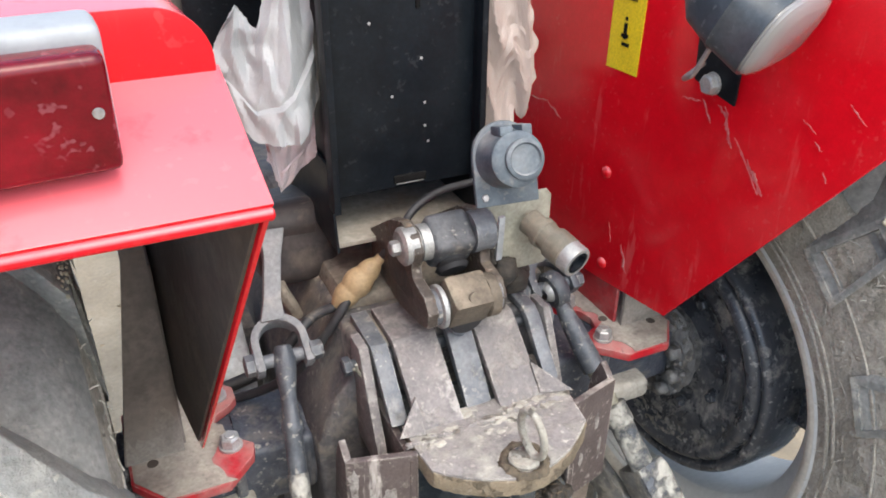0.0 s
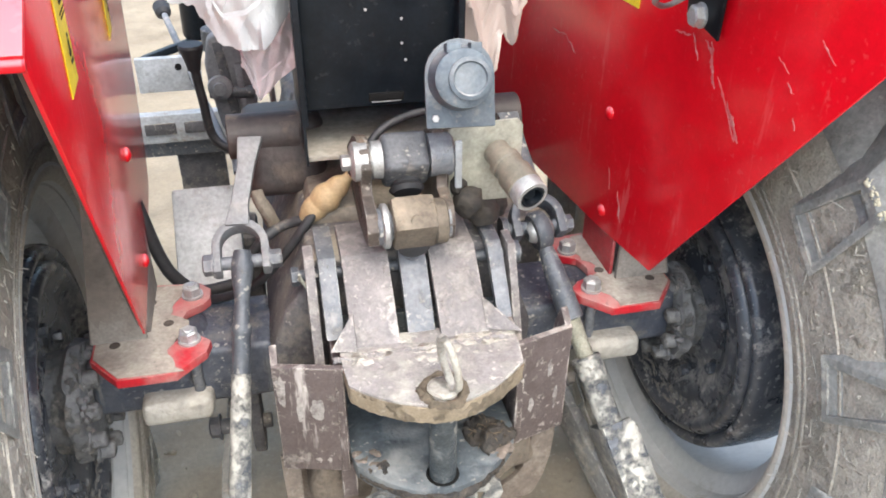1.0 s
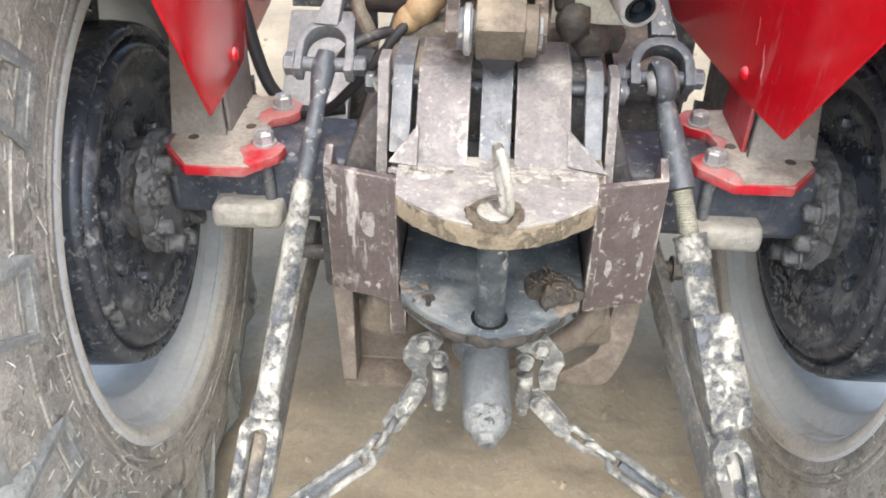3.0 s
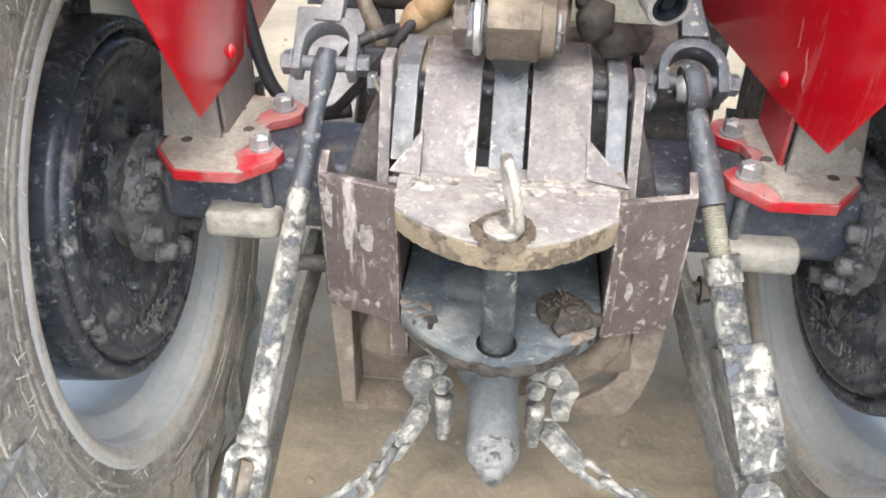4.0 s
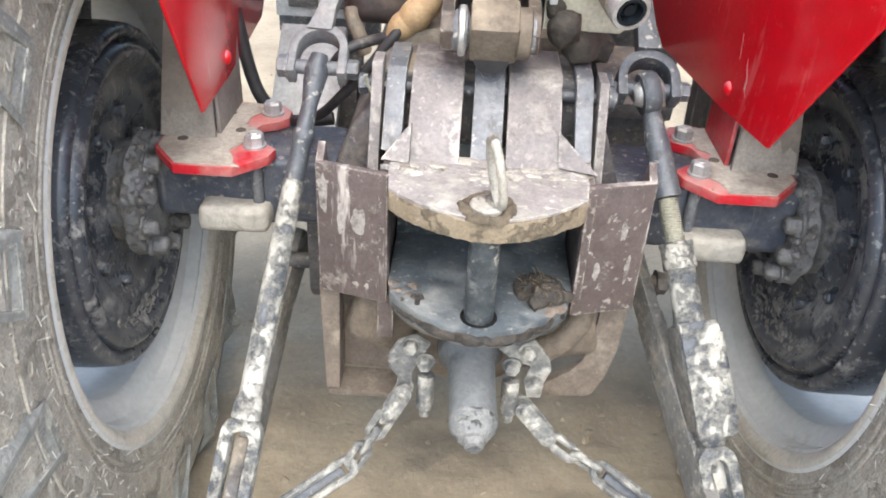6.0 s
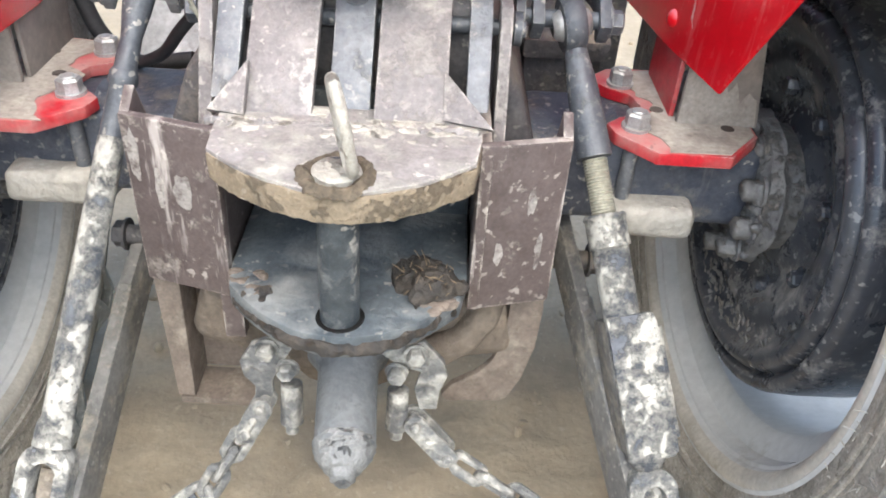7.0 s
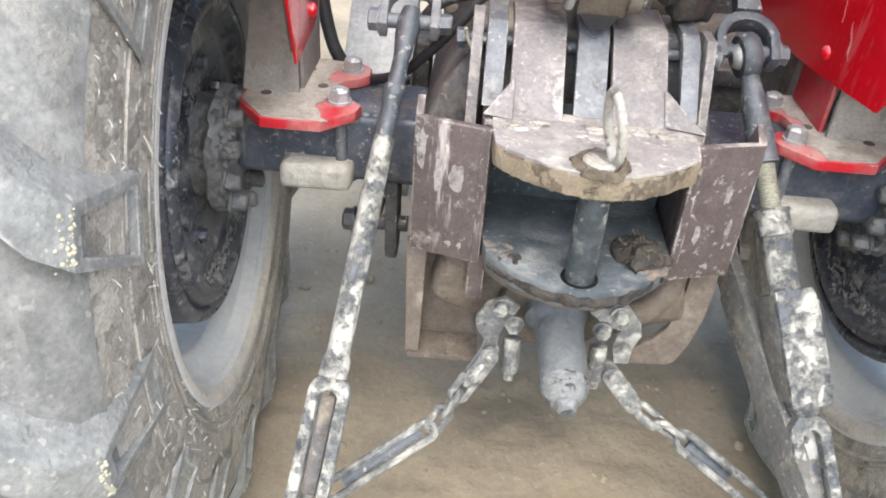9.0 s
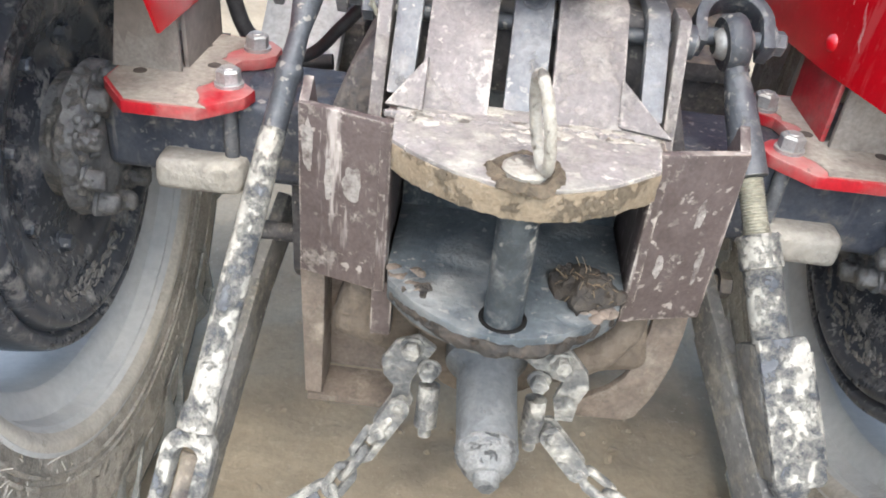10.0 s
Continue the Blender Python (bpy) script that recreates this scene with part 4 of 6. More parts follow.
def tow_hitch():
    for s, xo, xi in ((-1, -0.201, -0.108), (1, 0.222, 0.136)):
        a, b = V(xo, -0.226, 0), V(xi, -0.250, 0)
        u = (b - a) if s < 0 else (a - b)
        org = a if s < 0 else b
        bm = plate(B(), [(0, 0.572), (u.length, 0.572), (u.length, 0.764), (0, 0.764)], org, u, (0, 0, 1), -0.010, 0.0015)
        scraped = part("rear_plate", bm, HITCH, hitch, "brown plate with chipped and scraped paint")
        # patches where the paint is scraped off
        for across, z, rx, rz, seed in (((0.60, 0.690, 0.0125, 0.024, 1), (0.34, 0.688, 0.0055, 0.026, 2), (0.10, 0.725, 0.008, 0.030, 3)) if s < 0 else
                                        ((0.62, 0.700, 0.005, 0.022, 4), (0.30, 0.640, 0.006, 0.016, 5), (0.78, 0.640, 0.005, 0.024, 6))):
            pts = []
            for k in range(22):
                t = 2 * math.pi * k / 22
                g = 0.8 + 0.45 * noise.noise(V(math.cos(t) * 1.6, math.sin(t) * 1.6, seed))
                pts.append((across * u.length + rx * g * math.cos(t), z + rz * g * math.sin(t)))
            part("scraped_patch", plate(B(), pts, org, u, (0, 0, 1), 0.0006, 0.0), SCRAPED, scraped)
        bm = plate(B(), [(-0.225, 0.572), (-0.150, 0.575), (-0.180, 0.74), (-0.198, 0.780), (-0.222, 0.764)], (xo if s < 0 else xo - 0.010, 0, 0), (0, 1, 0), (0, 0, 1), 0.010, 0.0015)
        part("outer_cheek", bm, HITCH, hitch)
        bm = plate(B(), [(-0.249, 0.572), (-0.110, 0.572), (-0.110, 0.755), (-0.249, 0.755)], (xi - 0.011 if s < 0 else xi + 0.001, 0, 0), (0, 1, 0), (0, 0, 1), 0.010, 0.0015)
        part("inner_cheek", bm, HITCH, hitch)
    # top plate with an arched rear edge
    arch = [(-0.108, -0.245), (-0.104, -0.288)] + [(0.013 + 0.110 * q, -0.294 - 0.053 * (1 - abs(q) ** 1.9)) for q in (k / 10 for k in range(-10, 11))] + [(0.130, -0.288), (0.136, -0.245)]
    o = arch + [(0.136, -0.195), (-0.108, -0.195)]
    bm = plate(B(), o, (0, 0, 0.737), (1, 0, 0), (0, 1, 0), 0.027, 0.003)
    bmesh.ops.subdivide_edges(bm, edges=[q for q in bm.edges if q.calc_length() > 0.008], cuts=2)
    for v in bm.verts:
        if v.co.z < 0.745 and v.co.y < -0.25:
            v.co.z += 0.0018 * noise.noise(v.co * 170) - 0.0005
    part("edge_band", roughen(bm, 0.0016, 60), RUSTY_EDGE, hitch, "thick rear edge, rust brown with mud")
    bm = plate(B(), [(x, y + 0.002) for x, y in o], (0, 0, 0.7625), (1, 0, 0), (0, 1, 0), 0.005, 0.0015)
    part("top_plate", roughen(bm, 0.0007, 50), HITCH_CAKE, hitch, "top plate caked with whitish dust")
    # lower plate
    arch = [(0.013 + 0.114 * q, -0.278 - 0.068 * (1 - abs(q) ** 2.1)) for q in (k / 8 for k in range(-8, 9))]
    o = [(-0.106, -0.245)] + arch + [(0.134, -0.245), (0.134, -0.125), (-0.106, -0.125)]
    bm = plate(B(), o, (0, 0, 0.586), (1, 0, 0), (0, 1, 0), 0.026, 0.003)
    lip = plate(B(), [(x, y + 0.022) for x, y in o], (0, 0, 0.566), (1, 0, 0), (0, 1, 0), 0.0195, 0.004)
    part("lower_rim", roughen(lip, 0.003, 40), BROWN_CAST, hitch, "brown muddy rim under the lower plate")
    part("lower_plate", roughen(bm, 0.0012, 45), PLATE_BLUE, hitch, "lower plate dark with grease")
    lip_line = [(0.013 + 0.104 * q, -0.277 - 0.066 * (1 - abs(q) ** 2.1)) for q in (k / 30 for k in range(-30, 31))]
    bm = hose(B(), [V(x, y - 0.002, 0.597 + 0.004 * noise.noise(V(x * 40, 0, 1))) for x, y in lip_line], 0.009, 10, 2, radii=lambda t: 0.0075)
    part("torn_lip", roughen(roughen(bm, 0.004, 60), 0.002, 160), GREASE_MUD, hitch, "dark torn rubber lip along the plate's edge")
    bm = B()
    grains = random.Random(12)
    for end, count in ((-1, 26), (1, 60)):
        for _ in range(count):
            x, y = 0.013 + end * (0.092 + grains.gauss(0, 0.008)), -0.278 + grains.gauss(0, 0.012)
            made = bmesh.ops.create_icosphere(bm, subdivisions=2, radius=grains.uniform(0.002, 0.006), matrix=pose(x, y, 0.6115) @ Matrix.Diagonal((1.4, 1.2, 0.35, 1)))["verts"]
            for v in made:
                v.co += noise.noise_vector(v.co * 110) * 0.003
    tagged(part("caked_mud", bm, HITCH_OLD, hitch, "brown mud caked at the ends of the lower plate", 180), kind="stuff")
    bm = box(B(), (0.014, -0.125, 0.66), (0.24, 0.012, 0.19), w=0.003)
    part("back_wall", bm, GREASE, hitch)
    # sloping straps up to the lift housing
    for x0, x1, mat, name, dz in ((-0.090, -0.024, HITCH_TOP, "wide_strap", 0), (0.034, 0.102, HITCH_TOP, "wide_strap", 0), (-0.010, 0.029, STRIP, "centre_strap", 0.004),
                                  (-0.123, -0.098, STRIP, "side_strap", 0.0), (0.120, 0.142, STRIP, "side_strap", 0.0)):
        side = "side" in name
        z0 = 0.752 if not side else 0.77
        y0 = -0.228 if not side else -0.19
        if name == "centre_strap":
            y0 = -0.205
        bm = B()
        pr = [(y0 - 0.004, z0), (-0.130, 0.842 + dz), (-0.115, 0.853 + dz), (-0.03, 0.856 + dz), (-0.03, 0.844 + dz), (-0.108, 0.840 + dz), (-0.120, 0.830 + dz), (y0 + 0.012, z0)]
        plate(bm, pr, (x0, 0, 0), (0, 1, 0), (0, 0, 1), x1 - x0, 0.002)
        strap = part(name, roughen(bm, 0.0006, 60), mat, hitch)
        if name == "centre_strap":
            part("pin_end", lathe(B(), [(0, 0.0125), (0.003, 0.012), (0.0035, 0.009), (0.002, 0.008), (0.002, 0)], (0.0095, -0.122, 0.8515), (0, -0.55, 0.83), 24), STRIP, strap)
    bm = plate(B(), [(-0.20, 0.69), (-0.10, 0.69), (-0.085, 0.86), (-0.125, 0.86), (-0.15, 0.80)], (-0.142, 0, 0), (0, 1, 0), (0, 0, 1), 0.014, 0.002)
    part("side_post", bm, HITCH_TOP, hitch)
    bm = plate(B(), [(-0.20, 0.69), (-0.10, 0.69), (-0.085, 0.85), (-0.125, 0.85), (-0.15, 0.80)], (0.150, 0, 0), (0, 1, 0), (0, 0, 1), 0.012, 0.002)
    part("side_post", bm, HITCH_TOP, hitch)
    for pts in (((-0.120, -0.212, 0.764), (-0.084, -0.219, 0.764), (-0.084, -0.182, 0.803)), ((0.100, -0.208, 0.765), (0.148, -0.222, 0.765), (0.100, -0.175, 0.800))):
        bm = B()
        a, b, c = (V(*p) for p in pts)
        plate(bm, [(0, 0), ((b - a).length, 0), ((c - a).dot((b - a).normalized()), ((c - a) - (b - a).normalized() * (c - a).dot((b - a).normalized())).length)], a, b - a,
              (c - a) - (b - a).normalized() * (c - a).dot((b - a).normalized()), 0.008, 0.001)
        part("gusset", bm, HITCH_TOP, hitch)
    # crust along the welds
    rng = random.Random(8)
    pts = [V(-0.118 + 0.0105 * k, -0.230 + rng.uniform(-0.004, 0.004), 0.765 + rng.uniform(-0.001, 0.002)) for k in range(25)]
    part("weld_crust", roughen(hose(B(), pts, 0.006, 10, 6, radii=lambda t: 0.0034), 0.0042, 130), HITCH_CAKE, hitch, "white crust along the weld")
    bm = B()
    for _ in range(48):
        x, y = rng.uniform(-0.104, 0.130), -0.232 + rng.gauss(0, 0.014)
        made = bmesh.ops.create_icosphere(bm, subdivisions=2, radius=rng.uniform(0.003, 0.011), matrix=pose(x, min(y, -0.200), 0.7670) @ Matrix.Diagonal((1.8, 0.9, 0.12, 1)))["verts"]
        for v in made:
            v.co += noise.noise_vector(v.co * 120) * 0.002
    tagged(part("dried_crust", bm, CRUST, hitch, "flakes of white dried mud", 180), kind="stuff")
    # cross bolt
    bm = rod(B(), (-0.155, -0.105, 0.822), (0.178, -0.105, 0.822), 0.0085)
    lathe(bm, [(0, 0), (0, 0.017), (0.008, 0.017), (0.008, 0)], (0.165, -0.105, 0.822), (1, 0, 0), 24)
    hexbolt(bm, (-0.150, -0.105, 0.822), (-1, 0, 0), 0.014, 0.012)
    cross = part("cross_bolt", bm, ROD_DARK, hitch)
    bm = hose(B(), [(-0.150, -0.135, 0.845), (-0.147, -0.13, 0.83), (-0.140, -0.128, 0.815), (-0.134, -0.132, 0.80), (-0.142, -0.128, 0.822), (-0.152, -0.126, 0.832)], 0.0022, 8)
    part("spring_clip", bm, OLIVE, cross, "bent wire spring clip")
    # brackets that hang below
    bm = plate(B(), [(-0.205, 0.572), (-0.100, 0.572), (-0.120, 0.372), (-0.205, 0.372)], (-0.192, 0, 0), (0, 1, 0), (0, 0, 1), 0.010, 0.0015)
    hanger = part("hanging_bracket", roughen(bm, 0.0006, 50), HITCH_OLD, hitch)
    bm = plate(B(), [(-0.206, 0.572), (-0.178, 0.572), (-0.182, 0.374), (-0.202, 0.374)], (0, -0.2065, 0), (1, 0, 0), (0, 0, 1), -0.010, 0.0015)
    part("bracket_flange", roughen(bm, 0.0006, 50), HITCH_OLD, hanger)
    part("bracket_foot", roughen(box(B(), (-0.147, -0.180, 0.3665), (0.105, 0.055, 0.010), w=0.0015), 0.0006, 50), HITCH_OLD, hanger)
    part("bracket_back", roughen(plate(B(), [(-0.188, 0.372), (-0.098, 0.372), (-0.105, 0.425), (-0.140, 0.50), (-0.188, 0.52)], (0, -0.150, 0), (1, 0, 0), (0, 0, 1), -0.008, 0.0015), 0.001, 40), HITCH_OLD, hanger)
    bm = box(B(), (-0.110, -0.238, 0.548), (0.022, 0.018, 0.070), w=0.002)
    part("hanging_strip", bm, HITCH, hitch)
    bm = box(B(), (-0.140, -0.165, 0.522), (0.032, 0.030, 0.085), w=0.006)
    hexbolt(bm, (-0.146, -0.182, 0.515), (0, -1, 0), 0.010, 0.014)
    part("strip_bolt", roughen(bm, 0.001, 60), BROWN_CAST, hitch)
    o = [(0.225, 0.572), (0.2265, 0.52), (0.224, 0.47), (0.214, 0.42), (0.200, 0.385), (0.190, 0.377), (0.125, 0.374), (0.118, 0.384), (0.130, 0.402),
         (0.160, 0.424), (0.176, 0.446), (0.184, 0.475), (0.188, 0.52), (0.189, 0.572)]
    bm = plate(B(), o, (0, -0.192, 0), (1, 0, 0), (0, 0, 1), -0.010, 0.002)
    web = smooth_path([(0.222, -0.182, 0.57), (0.222, -0.182, 0.49), (0.208, -0.182, 0.415), (0.190, -0.182, 0.381)], 5)
    rings = [[bm.verts.new(p + V(dx, dy, 0)) for dx, dy in ((-0.004, 0.0), (0.004, 0.0), (0.004, 0.055), (-0.004, 0.055))] for p in web]
    for p, q in zip(rings, rings[1:]):
        for k in range(4):
            bm.faces.new((p[k], p[(k + 1) % 4], q[(k + 1) % 4], q[k]))
    bm.faces.new(rings[0][::-1])
    bm.faces.new(rings[-1])
    bmesh.ops.recalc_face_normals(bm, faces=bm.faces)
    part("curved_bracket", roughen(bm, 0.0006, 50), HITCH_OLD, hitch, "curved brown bracket")
    part("cast_arm", roughen(hose(B(), [(0.165, -0.20, 0.565), (0.160, -0.20, 0.53), (0.140, -0.205, 0.495), (0.105, -0.215, 0.478), (0.075, -0.225, 0.478)], 0.018, 12), 0.003, 45), BROWN_CAST, hitch)


tow_hitch()

pin = thing("hitch_pin", (0.013, -0.318, 0.612), "steel hitch pin with a worn pale ring handle", "pin")
PINX, PINY = 0.013, -0.318
part("shank", roughen(rod(B(), (PINX, PINY, 0.600), (PINX, PINY, 0.775), 0.0185, seg=28), 0.0006, 60), GREASE, pin, "dark greasy shank")
part("bore_ring", lathe(B(), [(0, 0.0180), (0.0016, 0.0190), (0.0016, 0.0225), (0, 0.0235)], (PINX, PINY, 0.6118), (0, 0, 1), 32), INK, pin, "dark gap round the shank")
part("head", roughen(lathe(B(), [(0, 0), (0, 0.0205), (0.005, 0.021), (0.008, 0.018), (0.009, 0)], (PINX, PINY, 0.767), (0, 0, 1), 28), 0.0008, 80), CRUST, pin)
bm = B()
ring = []
for k in range(40):
    a = 2 * math.pi * k / 40
    ring.append(V(PINX + 0.006 + 0.0058 * math.cos(a) - 0.007 * math.sin(a), PINY - 0.006 - 0.0182 * math.cos(a), 0.815 + 0.040 * math.sin(a)))
hose(bm, ring, 0.0052, 10, closed=True)
part("ring_handle", roughen(bm, 0.0006, 90), CRUST, pin, "pale worn ring")
cake = thing("mud_cake", (PINX, PINY, 0.768), "cracked brown mud round the pin", "mud")
bm = lathe(B(), [(0, 0.020), (0.005, 0.0225), (0.007, 0.027), (0.004, 0.032), (0, 0.035)], (PINX, PINY, 0.766), (0, 0, 1), 64)
part("mud_ring", roughen(roughen(bm, 0.004, 60), 0.003, 190), MUDCAKE, cake)
lump = thing("mud_lump", (0.088, -0.268, 0.612), "dark crumbly mud stuck to the lower plate", "mud")
bm = B()
bmesh.ops.create_icosphere(bm, subdivisions=4, radius=0.026, matrix=pose(0.092, -0.266, 0.617) @ Matrix.Diagonal((1.25, 1.1, 0.75, 1)))
part("clod", roughen(roughen(roughen(bm, 0.012, 35), 0.006, 90), 0.003, 220), GREASE_MUD, lump)

bm = B()
rng = random.Random(17)
for _ in range(60):
    p = V(0.094 + rng.gauss(0, 0.013), -0.272 + rng.gauss(0, 0.011), 0.628 + rng.uniform(-0.012, 0.010))
    way = V(rng.gauss(0, 1), rng.gauss(-0.3, 1), rng.gauss(0.3, 0.6)).normalized() * rng.uniform(0.006, 0.016)
    hose(bm, [p, p + way * 0.5 + V(0, 0, 0.001), p + way], 0.0005, 4, 2)
tagged(part("straw", bm, CLAY_STRAW, lump, "bits of brown straw"), kind="stuff")

lump = thing("mud_lump", (-0.070, -0.292, 0.612), "small dark smear of greasy mud on the plate", "mud")
bm = B()
bmesh.ops.create_icosphere(bm, subdivisions=4, radius=0.012, matrix=pose(-0.070, -0.290, 0.6125) @ Matrix.Diagonal((1.3, 1.0, 0.2, 1)))
part("smear", roughen(roughen(bm, 0.005, 60), 0.002, 200), GREASE_MUD, lump)

# ---- drive shaft cap ----
pto = thing("shaft_cap", (0.012, -0.24, 0.47), "grey rubber cap over the power take-off shaft", "cap")
CA, CD = V(0.008, -0.205, 0.487), V(0.012, -0.172, -0.042).normalized()
bm = lathe(B(), [(0, 0), (0, 0.046), (0.030, 0.045), (0.040, 0.037), (0.048, 0.0335), (0.080, 0.0325), (0.120, 0.0325), (0.140, 0.0325), (0.146, 0.030), (0.150, 0)], CA, CD, 48)
part("sleeve", roughen(bm, 0.0016, 35), PTO, pto)
prof = [(0.132, 0.0)] + [(0.134 + 0.0035 * k, 0.0328 - 0.00016 * k * k + (0.0009 if k % 2 else -0.0004)) for k in range(9)] + [(0.166, 0.019), (0.167, 0.0145), (0.176, 0.013), (0.178, 0.009), (0.178, 0)]
part("tip", roughen(roughen(lathe(B(), prof, CA, CD, 48), 0.0016, 60), 0.0008, 160), PTO_TIP, pto, "whitish wrinkled tip")
part("tip_nut", hexbolt(B(), CA + CD * 0.175, CD, 0.0085, 0.007), PTO_TIP, pto)
for x in (-0.050, 0.068):
    st = thing("drawbar_stud", (x, -0.28, 0.45), "short round stud with a rounded tip hanging under the housing", "stud", "studs beside the shaft cap")
    part("stud_body", lathe(B(), [(0, 0), (0, 0.012), (0.05, 0.013), (0.052, 0.008), (0.064, 0.007), (0.066, 0)], (x, -0.262, 0.462), (0, -0.016, -0.064), 18), CHAIN, st)

# ---- check chains ----


def chain_link_mesh():
    bm = B()
    path = []
    for k in range(24):
        a = 2 * math.pi * k / 24
        path.append(V(0.0098 * math.cos(a), 0, 0.0098 * math.sin(a) + (0.013 if math.sin(a) >= 0 else -0.013)))
    hose(bm, path, 0.0056, 10, closed=True)
    roughen(bm, 0.0016, 120)
    return mesh_of("link", bm, CHAIN)


LINK_MESH = chain_link_mesh()


def stadium(L, r, n=8):
    """Outline of a bar with round ends, along the first axis."""
    return [(L + r * math.sin(math.pi * k / n), -r * math.cos(math.pi * k / n)) for k in range(n + 1)] + [(-r * math.sin(math.pi * k / n), r * math.cos(math.pi * k / n)) for k in range(n + 1)]


def check_chain(s, plate_outline, knuckle, pts, n, far):
    """The bent plate at the housing, a pair of link plates (knuckle: two ends), n round links along pts, then a long slotted link to far."""
    t = thing("check_chain", pts[0], "muddy steel check chain with flat link plates", "chain", "check chains of the lower links")
    bm = plate(B(), plate_outline, (0, -0.266, 0), (1, 0, 0), (0, 0, 1), -0.008, 0.002)
    bent = part("bent_plate", roughen(roughen(bm, 0.0012, 60), 0.0006, 150), CHAIN, t)
    x0 = plate_outline[0][0]
    for dx, dz in ((s * 0.006, -0.012), (-s * 0.014, -0.040)):
        part("plate_bolt", roughen(hexbolt(B(), (x0 + dx, -0.268, plate_outline[0][1] + dz), (0, -1, 0), 0.010, 0.012, 0.013), 0.001, 80), CHAIN, bent)
    a, b = (V(*q) for q in knuckle)
    d = (b - a)
    side = d.normalized().cross(V(0, -1, 0.35)).normalized()
    front = side.cross(d).normalized()
    front = front if front.y < 0 else -front
    for off in (0.004, -0.018):
        bm = plate(B(), stadium(d.length, 0.0125), a + front * off, d, side, 0.006 if d.cross(side).dot(front) > 0 else -0.006, 0.0015)
        for q in (a, b):
            lathe(bm, [(0, 0.006), (0.009, 0.006), (0.011, 0.004), (0.011, 0)], q + front * off, front, 14)
        part("link_plate", roughen(bm, 0.0008, 70), CHAIN, t)
    path = [Vector(q) for q in pts]
    seglen = [(q - p).length for p, q in zip(path, path[1:])]
    total = sum(seglen)
    for k in range(n):
        dist = total * (k + 0.5) / n
        for (p, q), L in zip(zip(path, path[1:]), seglen):
            if dist <= L:
                break
            dist -= L
        c = p + (q - p) * (dist / L)
        m = (q - p).to_track_quat("Z", "Y").to_matrix().to_4x4() @ Matrix.Rotation(radians(90 * (k % 2) + 25), 4, "Z")
        ob = new("link", LINK_MESH)
        ob.parent = t
        ob.matrix_parent_inverse = Matrix.Translation(t.location).inverted()
        ob.matrix_basis = Matrix.Translation(c) @ m
    # long slotted link
    e, f = path[-1], Vector(far)
    d = (f - e).normalized()
    side = d.cross(V(0, -0.75, 0.66)).normalized()
    loop = []
    for k in range(32):
        a = 2 * math.pi * k / 32
        loop.append(e + d * ((0.010 - 0.012 * math.cos(a)) if math.cos(a) > 0 else ((f - e).length + 0.05 - 0.012 * math.cos(a))) + side * 0.0125 * math.sin(a))
    part("slotted_link", roughen(hose(B(), loop, 0.006, 8, closed=True), 0.0012, 70), CHAIN, t)
    part("slot_core", roughen(bar(B(), e + d * 0.02 + V(0, 0.012, -0.008), f + V(0, 0.012, -0.008), 0.016, 0.008, V(0, -0.75, 0.66)), 0.001, 60), ROD_DARK, t)


check_chain(-1, [(-0.066, 0.532), (-0.090, 0.520), (-0.104, 0.494), (-0.101, 0.474), (-0.090, 0.460), (-0.092, 0.436), (-0.082, 0.426), (-0.070, 0.431), (-0.070, 0.467), (-0.062, 0.489), (-0.046, 0.517)],
            ((-0.080, -0.278, 0.442), (-0.098, -0.284, 0.408)), [(-0.090, -0.278, 0.425), (-0.118, -0.288, 0.372), (-0.150, -0.300, 0.315)], 4, (-0.272, -0.365, 0.250))
check_chain(1, [(0.080, 0.536), (0.046, 0.520), (0.070, 0.500), (0.092, 0.492), (0.086, 0.465), (0.092, 0.436), (0.112, 0.436), (0.114, 0.464), (0.121, 0.488), (0.117, 0.508), (0.093, 0.538)],
            ((0.088, -0.276, 0.426), (0.126, -0.282, 0.381)), [(0.138, -0.283, 0.372), (0.166, -0.286, 0.352), (0.202, -0.296, 0.334)], 2, (0.285, -0.315, 0.279))

# ---- lift arms and rods ----


def clevis(bm, c, up, across, r_out, r_in, thick, leg):
    """A U opening downward: c is the pin's place."""
    c, up, ac = Vector(c), Vector(up).normalized(), Vector(across).normalized()
    up = (up - ac * up.dot(ac)).normalized()
    n = 14
    outer = [(r_out * math.cos(math.pi * k / n), leg + r_out * math.sin(math.pi * k / n)) for k in range(n + 1)]
    inner = [(r_in * math.cos(math.pi * k / n), leg + r_in * math.sin(math.pi * k / n)) for k in range(n, -1, -1)]
    o = [(r_out, -0.018)] + outer + [(-r_out, -0.018), (-r_in, -0.018)] + inner + [(r_in, -0.018)]
    plate(bm, o, c - ac.cross(up) * thick / 2, ac, up, thick, 0.003)


bm = B()
plate(bm, [(-0.018, -0.005), (0.018, -0.005), (0.013, 0.03), (0.014, 0.09), (0.020, 0.135), (-0.018, 0.135), (-0.012, 0.09), (-0.013, 0.03)], (-0.231, 0.012, 0.848), (1, 0, -0.05), (0.028, 0.085, 0.085), 0.022, 0.004)
left = part("lift_arm", bm, ARM, tractor, "grey painted lift arm ending in a fork")
bm = B()
clevis(bm, (-0.229, -0.040, 0.815), (0.05, 0.15, 0.10), (1, 0, 0), 0.041, 0.029, 0.030, 0.024)
part("fork", bm, ARM, left)
bm = rod(B(), (-0.275, -0.040, 0.815), (-0.178, -0.040, 0.815), 0.010)
hexbolt(bm, (-0.268, -0.040, 0.815), (-1, 0, 0), 0.016, 0.014, 0.019)
